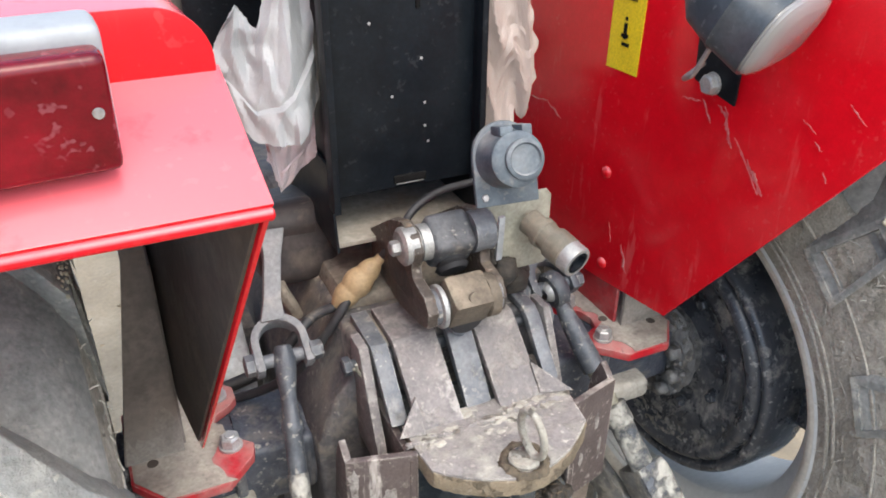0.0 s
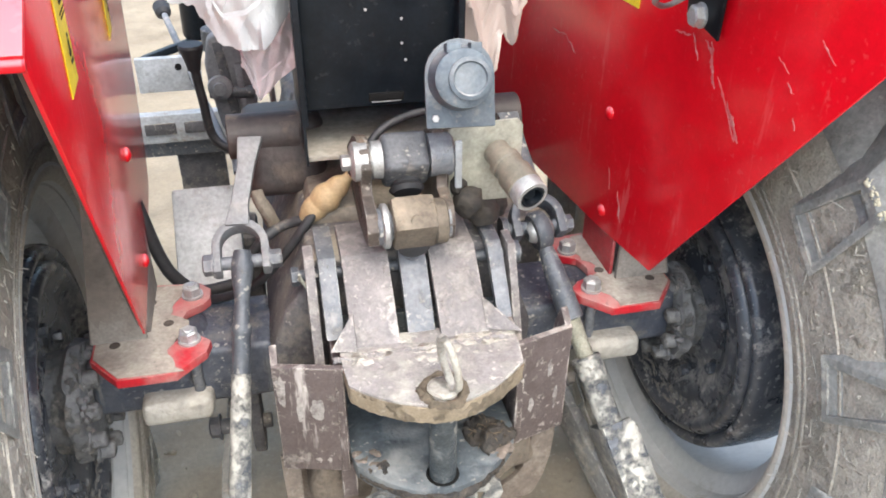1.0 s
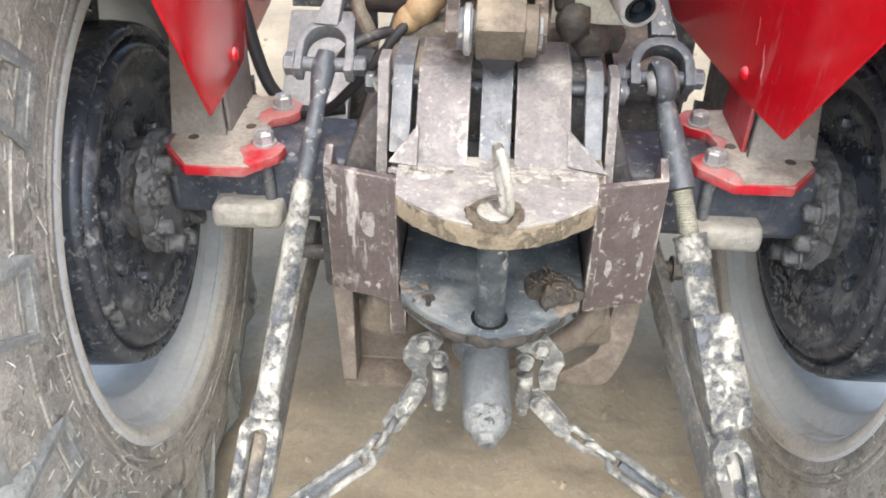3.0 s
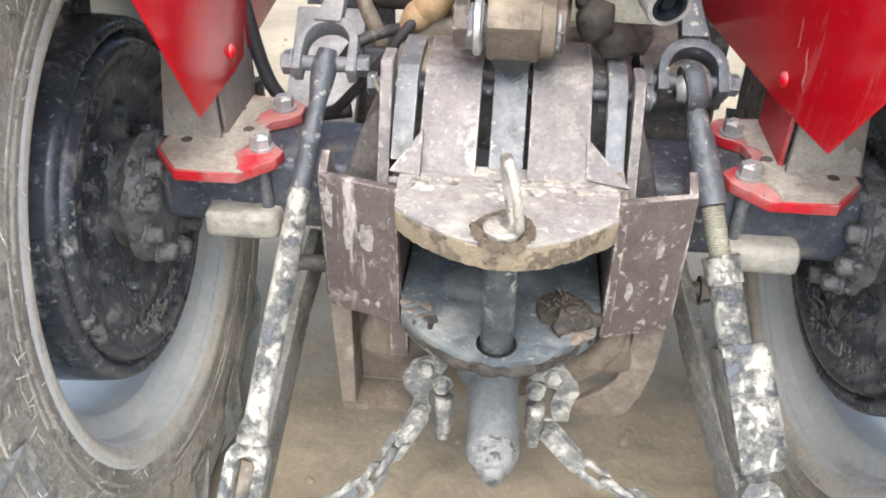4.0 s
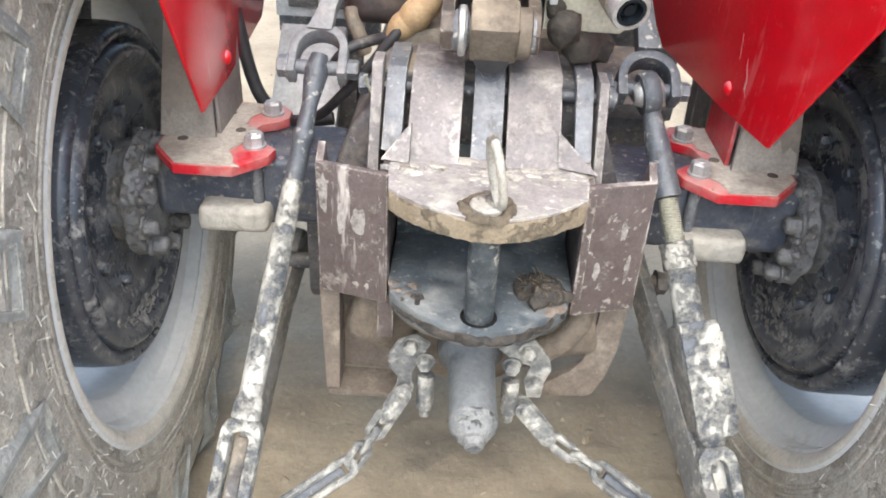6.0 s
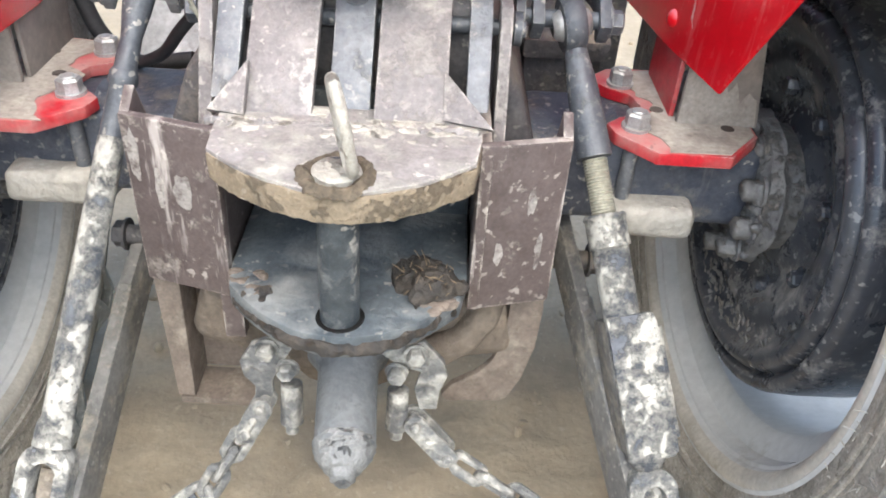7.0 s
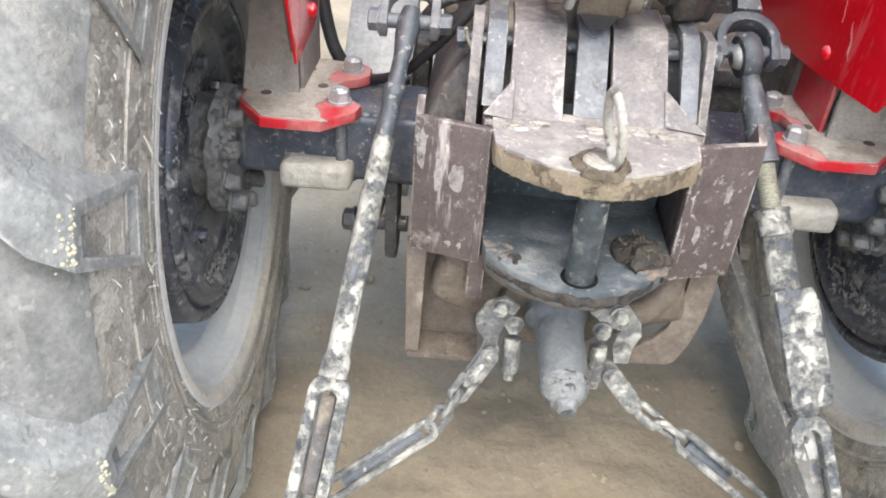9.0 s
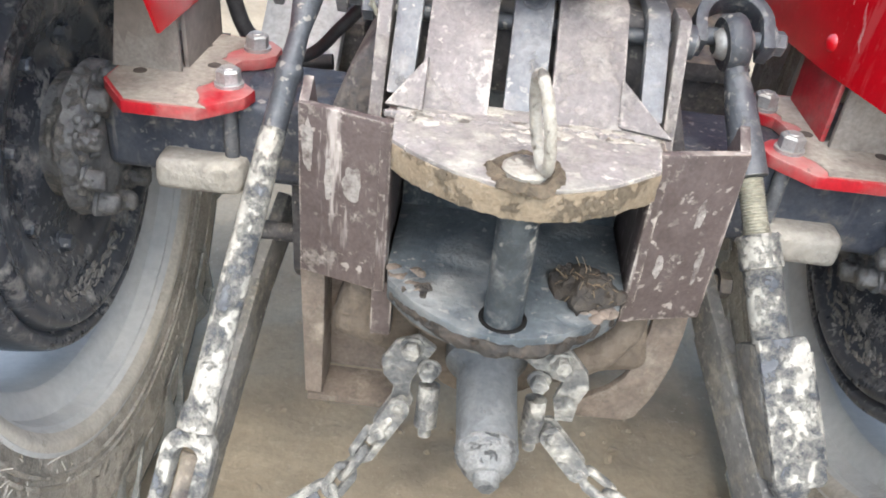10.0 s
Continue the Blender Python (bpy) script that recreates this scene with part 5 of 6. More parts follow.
hexbolt(bm, (-0.190, -0.040, 0.815), (1, 0, 0), 0.014, 0.016, 0.018)
part("fork_bolt", bm, STRIP, left)

lrod = thing("lift_rod", (-0.29, -0.38, 0.40), "muddy steel lift rod with a slotted lower end", "lift rod", "lift rods of the hitch linkage")
a, b = V(-0.229, -0.045, 0.815), V(-0.285, -0.352, 0.432)
d = (b - a).normalized()
bm = lathe(B(), [(-0.022, 0), (-0.020, 0.012), (0.0, 0.017), (0.022, 0.015), (0.05, 0.011), (0.085, 0.012), (0.09, 0.015), (0.10, 0.0155), (0.104, 0.013), (0.16, 0.0135)], a, d, 20)
part("upper_shank", bm, ROD_DARK, lrod)
bm = lathe(B(), [(0.16, 0.0), (0.16, 0.0142), (0.30, 0.0155), (0.455, 0.0155), (0.462, 0.019), (0.485, 0.0195), (0.488, 0)], a, d, 20)
part("lower_shank", roughen(bm, 0.0012, 45), ROD, lrod)
u = V(1, 0, 0)
u = (u - d * u.dot(d)).normalized()
w = d.cross(u)


def yoke(bm, e, u, d, w, half, slot, length, thick):
    """A bar with a long slot, round at its upper end: e is the top, u across, d along, w through."""
    n = 12
    outer = [(-half, length)] + [(-half * math.cos(math.pi * k / n), half - half * math.sin(math.pi * k / n)) for k in range(n + 1)] + [(half, length)]
    inner = [(-slot, length - 0.02)] + [(-slot * math.cos(math.pi * k / n), half + 0.006 - slot * math.sin(math.pi * k / n)) for k in range(n + 1)] + [(slot, length - 0.02)]
    layers = []
    for q in (-thick / 2, thick / 2):
        layers.append([[bm.verts.new(e + u * x + d * y + w * q) for x, y in ring] for ring in (outer, inner)])
    m = len(outer)
    faces = []
    for k in range(m):
        k2 = (k + 1) % m
        for lay in layers:
            faces.append(bm.faces.new((lay[0][k], lay[0][k2], lay[1][k2], lay[1][k])))
        for ring in (0, 1):
            faces.append(bm.faces.new((layers[0][ring][k], layers[0][ring][k2], layers[1][ring][k2], layers[1][ring][k])))
    bmesh.ops.recalc_face_normals(bm, faces=faces)
    bevel(bm, faces, 0.003, 2)
    return bm


e = a + d * 0.480
yoke_part = part("slotted_end", roughen(yoke(B(), e, u, d, w, 0.0275, 0.0120, 0.21, 0.026), 0.0009, 60), ROD, lrod, "slotted end pale with dried mud")
# dark backing plate added so that the slot's inside looks shaded
part("slot_pin", roughen(bar(B(), e + d * 0.03 + w * (0.006 if w.y > 0 else -0.006), e + d * 0.16 + w * (0.006 if w.y > 0 else -0.006), 0.018, 0.006, w), 0.001, 60), CASTING, yoke_part)

ce = V(0.235, -0.015, 0.803)
bm = B()
plate(bm, [(-0.018, -0.005), (0.018, -0.005), (0.014, 0.03), (0.015, 0.09), (0.020, 0.135), (-0.018, 0.135), (-0.013, 0.09), (-0.014, 0.03)], ce + V(0, 0.048, 0.038), (1, 0, 0), (-0.02, 0.085, 0.085), 0.024, 0.004)
right = part("lift_arm", bm, ROD_DARK, tractor, "dark lift arm ending in a fork")
bm = B()
clevis(bm, ce, (0.0, 0.15, 0.12), (1, 0, 0), 0.044, 0.030, 0.034, 0.012)
part("fork", bm, ROD_DARK, right)
bm = rod(B(), ce + V(-0.062, 0, 0), ce + V(0.058, 0, 0), 0.010)
hexbolt(bm, ce + V(0.042, 0, 0), (1, 0, 0), 0.014, 0.014, 0.018)
lathe(bm, [(0, 0), (0, 0.021), (0.010, 0.021), (0.010, 0)], ce + V(-0.052, 0, 0), (-1, 0, 0), 24)
part("fork_bolt", bm, ROD_DARK, right)

rrod = thing("lift_rod", (0.36, -0.36, 0.38), "adjustable lift rod, black tube smeared with pale mud", "lift rod", "lift rods of the hitch linkage")
a, b = V(0.236, -0.022, 0.800), V(0.348, -0.335, 0.408)
d = (b - a).normalized()
L = (b - a).length
u = V(1, 0, 0)
u = (u - d * u.dot(d)).normalized()
w = d.cross(u)
bm = lathe(B(), [(-0.012, 0.016), (-0.012, 0.029), (-0.008, 0.032), (0.008, 0.032), (0.012, 0.029), (0.012, 0.016)], a, u, 32, closed=True)
part("joint_ring", bm, ROD_DARK, rrod)
bm = lathe(B(), [(-0.022, 0.010), (-0.020, 0.014), (-0.012, 0.018), (0.012, 0.018), (0.020, 0.014), (0.022, 0.010)], a, u, 28)
part("ball", bm, STEEL, rrod)
bm = lathe(B(), [(0.024, 0), (0.024, 0.0115), (0.04, 0.0135), (0.07, 0.017), (0.12, 0.019), (0.150, 0.0195), (0.154, 0.0)], a, d, 24)
part("knuckle_shank", bm, ROD_DARK, rrod)
bm = B()
prof = [(0.15, 0)]
for k in range(19):
    prof += [(0.152 + k * 0.0034, 0.0125), (0.1537 + k * 0.0034, 0.0140)]
part("thread", lathe(bm, prof + [(0.220, 0.0125), (0.220, 0)], a, d, 20), OLIVE, rrod, "threaded rod section", 20)
bm = lathe(B(), [(0.214, 0), (0.214, 0.022), (0.218, 0.0245), (0.222, 0.022), (0.23, 0.0225), (0.25, 0.023), (0.252, 0.020), (0.33, 0.020), (0.34, 0.020), (0.47, 0.020), (0.475, 0.0215), (0.482, 0.0215), (0.492, 0.016), (0.500, 0)], a, d, 28)
part("tube", roughen(bm, 0.0012, 40), TUBE, rrod, "black tube smeared with pale mud")
bm = B()
e = a + d * 0.325
plate(bm, [(-0.022, 0), (0.029, 0), (0.032, 0.01), (0.032, 0.150), (0.026, 0.157), (-0.022, 0.157)], e + w * 0.021 if w.y < 0 else e - w * 0.021, u, d, 0.012 if w.y < 0 else -0.012, 0.004)
hose(bm, [e + u * 0.034 + d * p - V(0, 0.012, 0) for p in (0.01, 0.06, 0.13)], 0.006, 8)
part("crank_cover", roughen(bm, 0.0015, 45), TUBE, rrod)
back = w if w.y > 0 else -w
e = a + d * 0.325
part("gear_case", roughen(bar(B(), e + d * 0.004 + back * 0.020 - u * 0.002, e + d * 0.150 + back * 0.020 - u * 0.002, 0.042, 0.062, back, 0.006), 0.0015, 45), LINK, rrod, "brown side of the gear case")
e = a + d * 0.490
right_end = part("slotted_end", roughen(yoke(B(), e, u, d, w, 0.0265, 0.0115, 0.16, 0.022), 0.0009, 60), ROD, rrod, "slotted end pale with dried mud")
part("slot_block", roughen(bar(B(), e + d * 0.004 + back * 0.024, e + d * 0.17 + back * 0.024, 0.040, 0.030, back, 0.005), 0.001, 50), TUBE, right_end)

for s, pts in ((-1, ((-0.276, 0.03, 0.50), (-0.299, -0.06, 0.411), (-0.328, -0.33, 0.20))), (1, ((0.255, 0.0, 0.540), (0.283, -0.12, 0.475), (0.352, -0.42, 0.325)))):
    t = thing("lower_link", pts[0], "dirty flat steel lower link arm", "link arm", "lower link arms")
    bm = B()
    p = [V(*q) for q in pts]
    bar(bm, p[0], p[1], 0.018, 0.055, (0, 0, 1), 0.004)
    part("front_half", roughen(bm, 0.001, 40), LINK, t)
    part("rear_half", roughen(bar(B(), p[1] - (p[2] - p[1]).normalized() * 0.004, p[2], 0.020, 0.062, (0, 0, 1), 0.004), 0.001, 40), LINK, t)
    bm = rod(B(), (s * 0.22, -0.025, 0.480), (s * 0.325, -0.025, 0.480), 0.013)
    hexbolt(bm, (s * 0.305, -0.025, 0.480), (s, 0, 0), 0.018, 0.016, 0.022)
    part("pivot_lug", roughen(plate(B(), [(-0.05, 0.58), (0.02, 0.58), (0.012, 0.44), (-0.008, 0.418), (-0.036, 0.418), (-0.05, 0.44)], (s * 0.245 - 0.010, 0, 0), (0, 1, 0), (0, 0, 1), 0.020, 0.005), 0.001, 50), CASTING, t)
    part("pivot_bolt", bm, CASTING, t)

# ---- top link rocker ----
rocker = thing("top_link_rocker", (0.01, -0.05, 0.9), "rusty top link rocker with two pin bosses", "rocker")
for x in (-0.056, 0.048):
    o = [(0.05, 0.885), (0.06, 0.94), (-0.03, 1.000), (-0.075, 1.015), (-0.105, 1.008), (-0.118, 0.985), (-0.108, 0.960), (-0.112, 0.945), (-0.150, 0.938), (-0.168, 0.918), (-0.160, 0.893), (-0.135, 0.884), (-0.06, 0.870)]
    cheek = part("cheek", roughen(plate(B(), o, (x, 0, 0), (0, 1, 0), (0, 0, 1), 0.016, 0.003), 0.0015, 40), IRON, rocker)
    if x < 0:
        # a thin dark patch paints the shade in the cheek's recess
        hollow = [(-0.030, 0.905), (-0.015, 0.930), (-0.040, 0.955), (-0.075, 0.955), (-0.100, 0.938), (-0.118, 0.918), (-0.105, 0.905)]
        part("hollow", plate(B(), hollow, (x - 0.0004, 0, 0), (0, 1, 0), (0, 0, 1), 0.0012, 0), GREASE_MUD, cheek, "dark patch painted for the shaded hollow")
UP, LO = V(0, -0.088, 0.985), V(0, -0.142, 0.912)
bm = lathe(B(), [(0, 0), (0, 0.022), (0.004, 0.027), (0.022, 0.027), (0.024, 0.022), (0.028, 0.022), (0.028, 0.026), (0.042, 0.026), (0.042, 0)], UP + V(-0.066, 0, 0), (1, 0, 0), 32)
part("left_boss", bm, STEEL, rocker, "bright worn steel boss")
bm = lathe(B(), [(0, 0), (0, 0.030), (0.030, 0.030), (0.034, 0.026), (0.034, 0)], UP + V(0.040, 0, 0), (1, 0, 0), 32)
part("right_boss", bm, STRIP, rocker)
bm = box(B(), (0.008, -0.082, 0.980), (0.066, 0.060, 0.058), (35, 0, 0), w=0.012, seg=3)
part("upper_block", bm, STRIP_DARK, rocker)
part("bellows_seal", lathe(B(), [(0, 0.0), (0, 0.020), (0.006, 0.025), (0.012, 0.020), (0.018, 0.025), (0.024, 0.020), (0.024, 0)], (0.008, -0.088, 0.955), (0, -0.75, -0.66), 28), HOSE, rocker)
part("pin_nut", hexbolt(B(), UP + V(-0.066, 0, 0), (-1, 0, 0), 0.011, 0.013), STEEL, rocker)
bm = lathe(B(), [(0, 0), (0, 0.022), (0.004, 0.025), (0.018, 0.025), (0.020, 0.020), (0.082, 0.020), (0.084, 0.025), (0.100, 0.025), (0.103, 0.020), (0.103, 0)], LO + V(-0.042, 0, 0), (1, 0, 0), 32)
part("lower_pin", bm, STRIP, rocker)
bm = box(B(), (0.009, -0.143, 0.914), (0.060, 0.054, 0.058), (30, 0, 0), w=0.007, seg=2)
lathe(bm, [(0, 0), (0, 0.009), (0.005, 0.008), (0.005, 0)], (0.010, -0.169, 0.930), (0, -0.8, 0.55), 18)
part("rusty_block", bm, RUST, rocker)
for x, thick, mat in ((-0.035, 0.010, STEEL), (0.036, 0.018, RUST)):
    part("spacer", roughen(lathe(B(), [(0, 0), (0, 0.028), (0.002, 0.031), (thick - 0.002, 0.031), (thick, 0.028), (thick, 0)], LO + V(x, 0, 0), (1, 0, 0), 28), 0.0008, 60), mat, rocker)
# stub coloured black to stand for the shaded gap under the block
bm = lathe(B(), [(0, 0), (0, 0.022), (0.008, 0.024), (0.03, 0.024), (0.03, 0)], (0.008, -0.155, 0.882), (0, 0.9, 0.3), 24)
part("under_pin", bm, HOSE, rocker)

# ---- rubber boot and control cable ----
BOOT_A, BOOT_B = V(-0.134, 0.005, 0.850), V(-0.058, 0.005, 0.918)
boot = thing("cable_boot", BOOT_A, "tan rubber bellows on a control cable", "boot")
a, b = BOOT_A, BOOT_B
d = (b - a)
prof = [(0, 0.0)]
for k in range(61):
    t = k / 60
    prof.append((t * d.length, 0.008 + 0.014 * math.sin(math.pi * min(1, t * 1.1)) ** 0.7 * (0.8 + 0.25 * abs(math.sin(3 * math.pi * t)))))
part("bellows", lathe(B(), prof + [(d.length, 0)], a, d, 22), BOOT, boot)
part("cable", hose(B(), [b, b + V(0.02, -0.02, 0.045), b + V(0.05, -0.01, 0.075), b + V(0.10, 0.01, 0.085), b + V(0.16, 0.02, 0.085)], 0.006, 10), HOSE, boot)
part("cable", hose(B(), [a, a + V(-0.03, 0.005, -0.010), a + V(-0.06, -0.01, -0.02), a + V(-0.085, -0.01, -0.05)], 0.008, 10), HOSE, boot)

for label_, pts, r in (("thick black hydraulic hose curving beside the housing", [(-0.112, -0.005, 0.872), (-0.135, -0.012, 0.845), (-0.166, -0.012, 0.804), (-0.206, -0.006, 0.758), (-0.245, 0.03, 0.712), (-0.300, 0.065, 0.682), (-0.34, 0.10, 0.68)], 0.0075),
                       ("black hose curving down beside the red fender", [(-0.390, 0.13, 0.84), (-0.372, 0.13, 0.735), (-0.352, 0.13, 0.685), (-0.315, 0.13, 0.655), (-0.24, 0.135, 0.662)], 0.011)):
    t = thing("hydraulic_hose", pts[-1], label_, "hose", "hydraulic hoses")
    part("hose_body", hose(B(), pts, r, 12), HOSE, t)

# ---- remote valve coupling with its plate ----
valve = thing("hydraulic_coupling", (0.15, -0.08, 0.95), "zinc-yellow quick coupling on a flat mounting plate", "coupling")
bm = plate(B(), [(0.072, 0.900), (0.172, 0.900), (0.178, 0.906), (0.178, 1.014), (0.170, 1.024), (0.080, 1.022), (0.072, 1.014)], (0, -0.080, 0), (1, 0, 0), (0, 0, 1), -0.005, 0.0015)
part("mounting_plate", bm, OLIVE, valve)
e, f = V(0.137, -0.090, 0.983), V(0.162, -0.186, 0.957)
bm = lathe(B(), [(0, 0), (0, 0.019), (0.022, 0.019), (0.024, 0.023), (0.034, 0.023), (0.036, 0.021), (0.050, 0.021), (0.052, 0.0245), (0.080, 0.0245), (0.082, 0.022), (0.080, 0)], e, f - e, 32)
part("coupling_sleeve", bm, OLIVE_DARK, valve)
part("nose_ring", lathe(B(), [(0.081, 0.0235), (0.098, 0.0240), (0.101, 0.0225), (0.1015, 0.0180), (0.096, 0.0172), (0.081, 0.0172)], e, f - e, 36, closed=True), STEEL, valve, "worn steel nose ring")
bm = lathe(B(), [(0.081, 0.017), (0.1015, 0.0165), (0.1015, 0.0135), (0.090, 0.011), (0.090, 0.008), (0.096, 0.007), (0.096, 0.0)], e, f - e, 28)
part("seal", bm, BLACK, valve)
bm = bar(B(), (0.080, -0.105, 0.940), (0.077, -0.115, 1.015), 0.010, 0.006, (0, 1, 0))
part("latch_bar", bm, PALE_METAL, valve)
for c, r in (((0.10, -0.085, 0.905), 0.024), ((0.125, -0.07, 0.88), 0.026), ((0.155, -0.03, 0.865), 0.022), ((0.085, -0.075, 0.93), 0.016)):
    bm = B()
    bmesh.ops.create_icosphere(bm, subdivisions=3, radius=r, matrix=Matrix.Translation(c))
    part("fitting", roughen(roughen(bm, 0.006, 40), 0.003, 110), GREASE_MUD, valve, "greasy dark fitting")

# ---- trailer socket ----
socket = thing("trailer_socket", (0.075, -0.11, 1.09), "grey-blue plastic trailer socket with a round lid", "socket")
n = V(-0.10, -0.92, 0.33).normalized()
u = V(1, -0.10, 0)
u = (u - n * u.dot(n)).normalized()
v = n.cross(u) * -1 if n.cross(u).z < 0 else n.cross(u)
c = V(0.078, -0.108, 1.092)
o = [(-0.045, -0.055), (0.045, -0.055), (0.045, 0.01)] + [(0.045 * math.cos(t), 0.012 + 0.045 * math.sin(t)) for t in (radians(15 * k) for k in range(1, 12))] + [(-0.045, 0.01)]
part("base_plate", plate(B(), o, c, u, v, 0.010 if u.cross(v).dot(n) > 0 else -0.010, 0.003), SOCKET, socket)
bm = lathe(B(), [(0.008, 0), (0.008, 0.042), (0.020, 0.040), (0.042, 0.036), (0.048, 0.037), (0.056, 0.036), (0.060, 0.030), (0.060, 0)], c + v * 0.008, n, 36)
part("barrel", bm, SOCKET, socket)
bm = lathe(B(), [(0.058, 0), (0.058, 0.026), (0.066, 0.026), (0.068, 0.021), (0.065, 0.019), (0.065, 0)], c + v * 0.008 + u * 0.006, n, 32)
part("lid", bm, SOCKET, socket)
part("hinge", bar(B(), c + v * 0.045 + n * 0.02 - u * 0.012, c + v * 0.045 + n * 0.055 - u * 0.012, 0.018, 0.012, v), SOCKET, socket)
part("hinge", bar(B(), c + v * 0.044 + n * 0.02 + u * 0.016, c + v * 0.044 + n * 0.055 + u * 0.016, 0.014, 0.014, v), SOCKET, socket)
part("screw", hexbolt(B(), c - u * 0.033 - v * 0.042 + n * 0.01, n, 0.005, 0.005), ZINC, socket)

# ---- black box above the housing, with its tray ----
case = thing("seat_box", (0, 0.15, 0.93), "black painted sheet-metal box under the seat, speckled with dust", "box")
bm = box(B(), (-0.001, 0.150, 1.37), (0.226, 0.216, 0.726), w=0.006, seg=2)
part("case", bm, BLACK, case)
for x in (-0.117, 0.111):
    part("edge_flange", box(B(), (x, 0.030, 1.36), (0.010, 0.030, 0.73), w=0.002), BLACK, case)
part("slot", box(B(), (0.005, 0.0412, 1.022), (0.052, 0.004, 0.013), w=0.0018), INK, case)
part("slot_lip", box(B(), (0.005, 0.0405, 1.0150), (0.044, 0.003, 0.0016), w=0.0005), STEEL, case)
part("slot", box(B(), (0.02, 0.0412, 1.30), (0.007, 0.004, 0.06), w=0.0018), INK, case)
rng = random.Random(3)
for x, z in ((-0.05, 1.255), (0.03, 1.10), (0.03, 1.135), (0.025, 1.20), (0.035, 1.075), (0.015, 1.285), (0.07, 1.33), (0.03, 1.34), (-0.02, 1.15)):
    part("screw_head", lathe(B(), [(0, 0.0026), (0.001, 0.0022), (0.0015, 0)], (x, 0.043, z), (0, -1, 0), 10), ZINC, case)
bm = box(B(), (0, 0.17, 0.936), (0.232, 0.28, 0.008), w=0.002)
part("tray", bm, TRAY, case, "light dusty tray under the box")
for x in (-0.120, 0.116):
    part("tray_side", plate(B(), [(0.02, 0.930), (0.31, 0.930), (0.31, 1.06), (0.05, 1.06)], (x, 0, 0), (0, 1, 0), (0, 0, 1), 0.004, 0.001), BLACK, case)
bm = box(B(), (0, 0.29, 0.97), (0.20, 0.03, 0.07), w=0.003)
part("rear_rail", bm, BLACK, case)

# ---- torn plastic film hanging beside the box ----


def film(name, rows, mat, label_, seed):
    """rows: from top to bottom (left x, right x, z, y)."""
    t = thing(name, ((rows[0][0] + rows[0][1]) / 2, rows[0][3], rows[0][2]), label_, "plastic film", "torn plastic film")
    bm = B()
    n, m = 34, 44
    rng_ = V(seed * 3.1, seed * 1.7, 0)
    grid = []
    zs = [r[2] for r in rows]
    for j in range(m + 1):
        z = zs[0] + (zs[-1] - zs[0]) * j / m
        x0 = np.interp(-z, [-q for q in zs], [r[0] for r in rows])
        x1 = np.interp(-z, [-q for q in zs], [r[1] for r in rows])
        y = np.interp(-z, [-q for q in zs], [r[3] for r in rows])
        line = []
        for i in range(n + 1):
            x = x0 + (x1 - x0) * i / n
            p = V(x, y, z)
            f = (abs(noise.noise(V(x * 16 + z * 5, z * 4, 0) + rng_)) - 0.3) * 0.040 + (abs(noise.noise(V(x * 30 - z * 14, z * 11, 1) + rng_)) - 0.3) * 0.007
            e = 0.014 * noise.noise(V(0, z * 26, i // (n or 1)) + rng_) * (1 if i in (0, n) else 0.2)
            fold = x * 22 + z * (9 if seed != 2 else 26) + 1.6 * noise.noise(V(x * 9, z * 9, 4) + rng_)
            f += 0.005 * abs(fold - math.floor(fold) - 0.5)
            fold = x * 31 - z * 24 + 1.2 * noise.noise(V(x * 12, z * 12, 8) + rng_)
            f += 0.003 * abs(fold - math.floor(fold) - 0.5)
            down = 0.10 * noise.noise(V(x * 38, 5, 0) + rng_) * (j / m) ** 2
            line.append(bm.verts.new((x + e, y + f, z + down)))
        grid.append(line)
    for a, b in zip(grid, grid[1:]):
        for k in range(n):
            bm.faces.new((a[k], a[k + 1], b[k + 1], b[k]))
    bmesh.ops.recalc_face_normals(bm, faces=bm.faces)
    bmesh.ops.solidify(bm, geom=list(bm.faces), thickness=0.0006)
    part("sheet", bm, mat, t, angle=22)


film("plastic_sheet", [(0.118, 0.215, 1.46, 0.06), (0.120, 0.205, 1.25, 0.05), (0.118, 0.212, 1.15, 0.05), (0.120, 0.195, 1.10, 0.045), (0.122, 0.165, 1.05, 0.04)], FILM_PINK,
     "torn yellowed plastic film bunched beside the black box", 2)


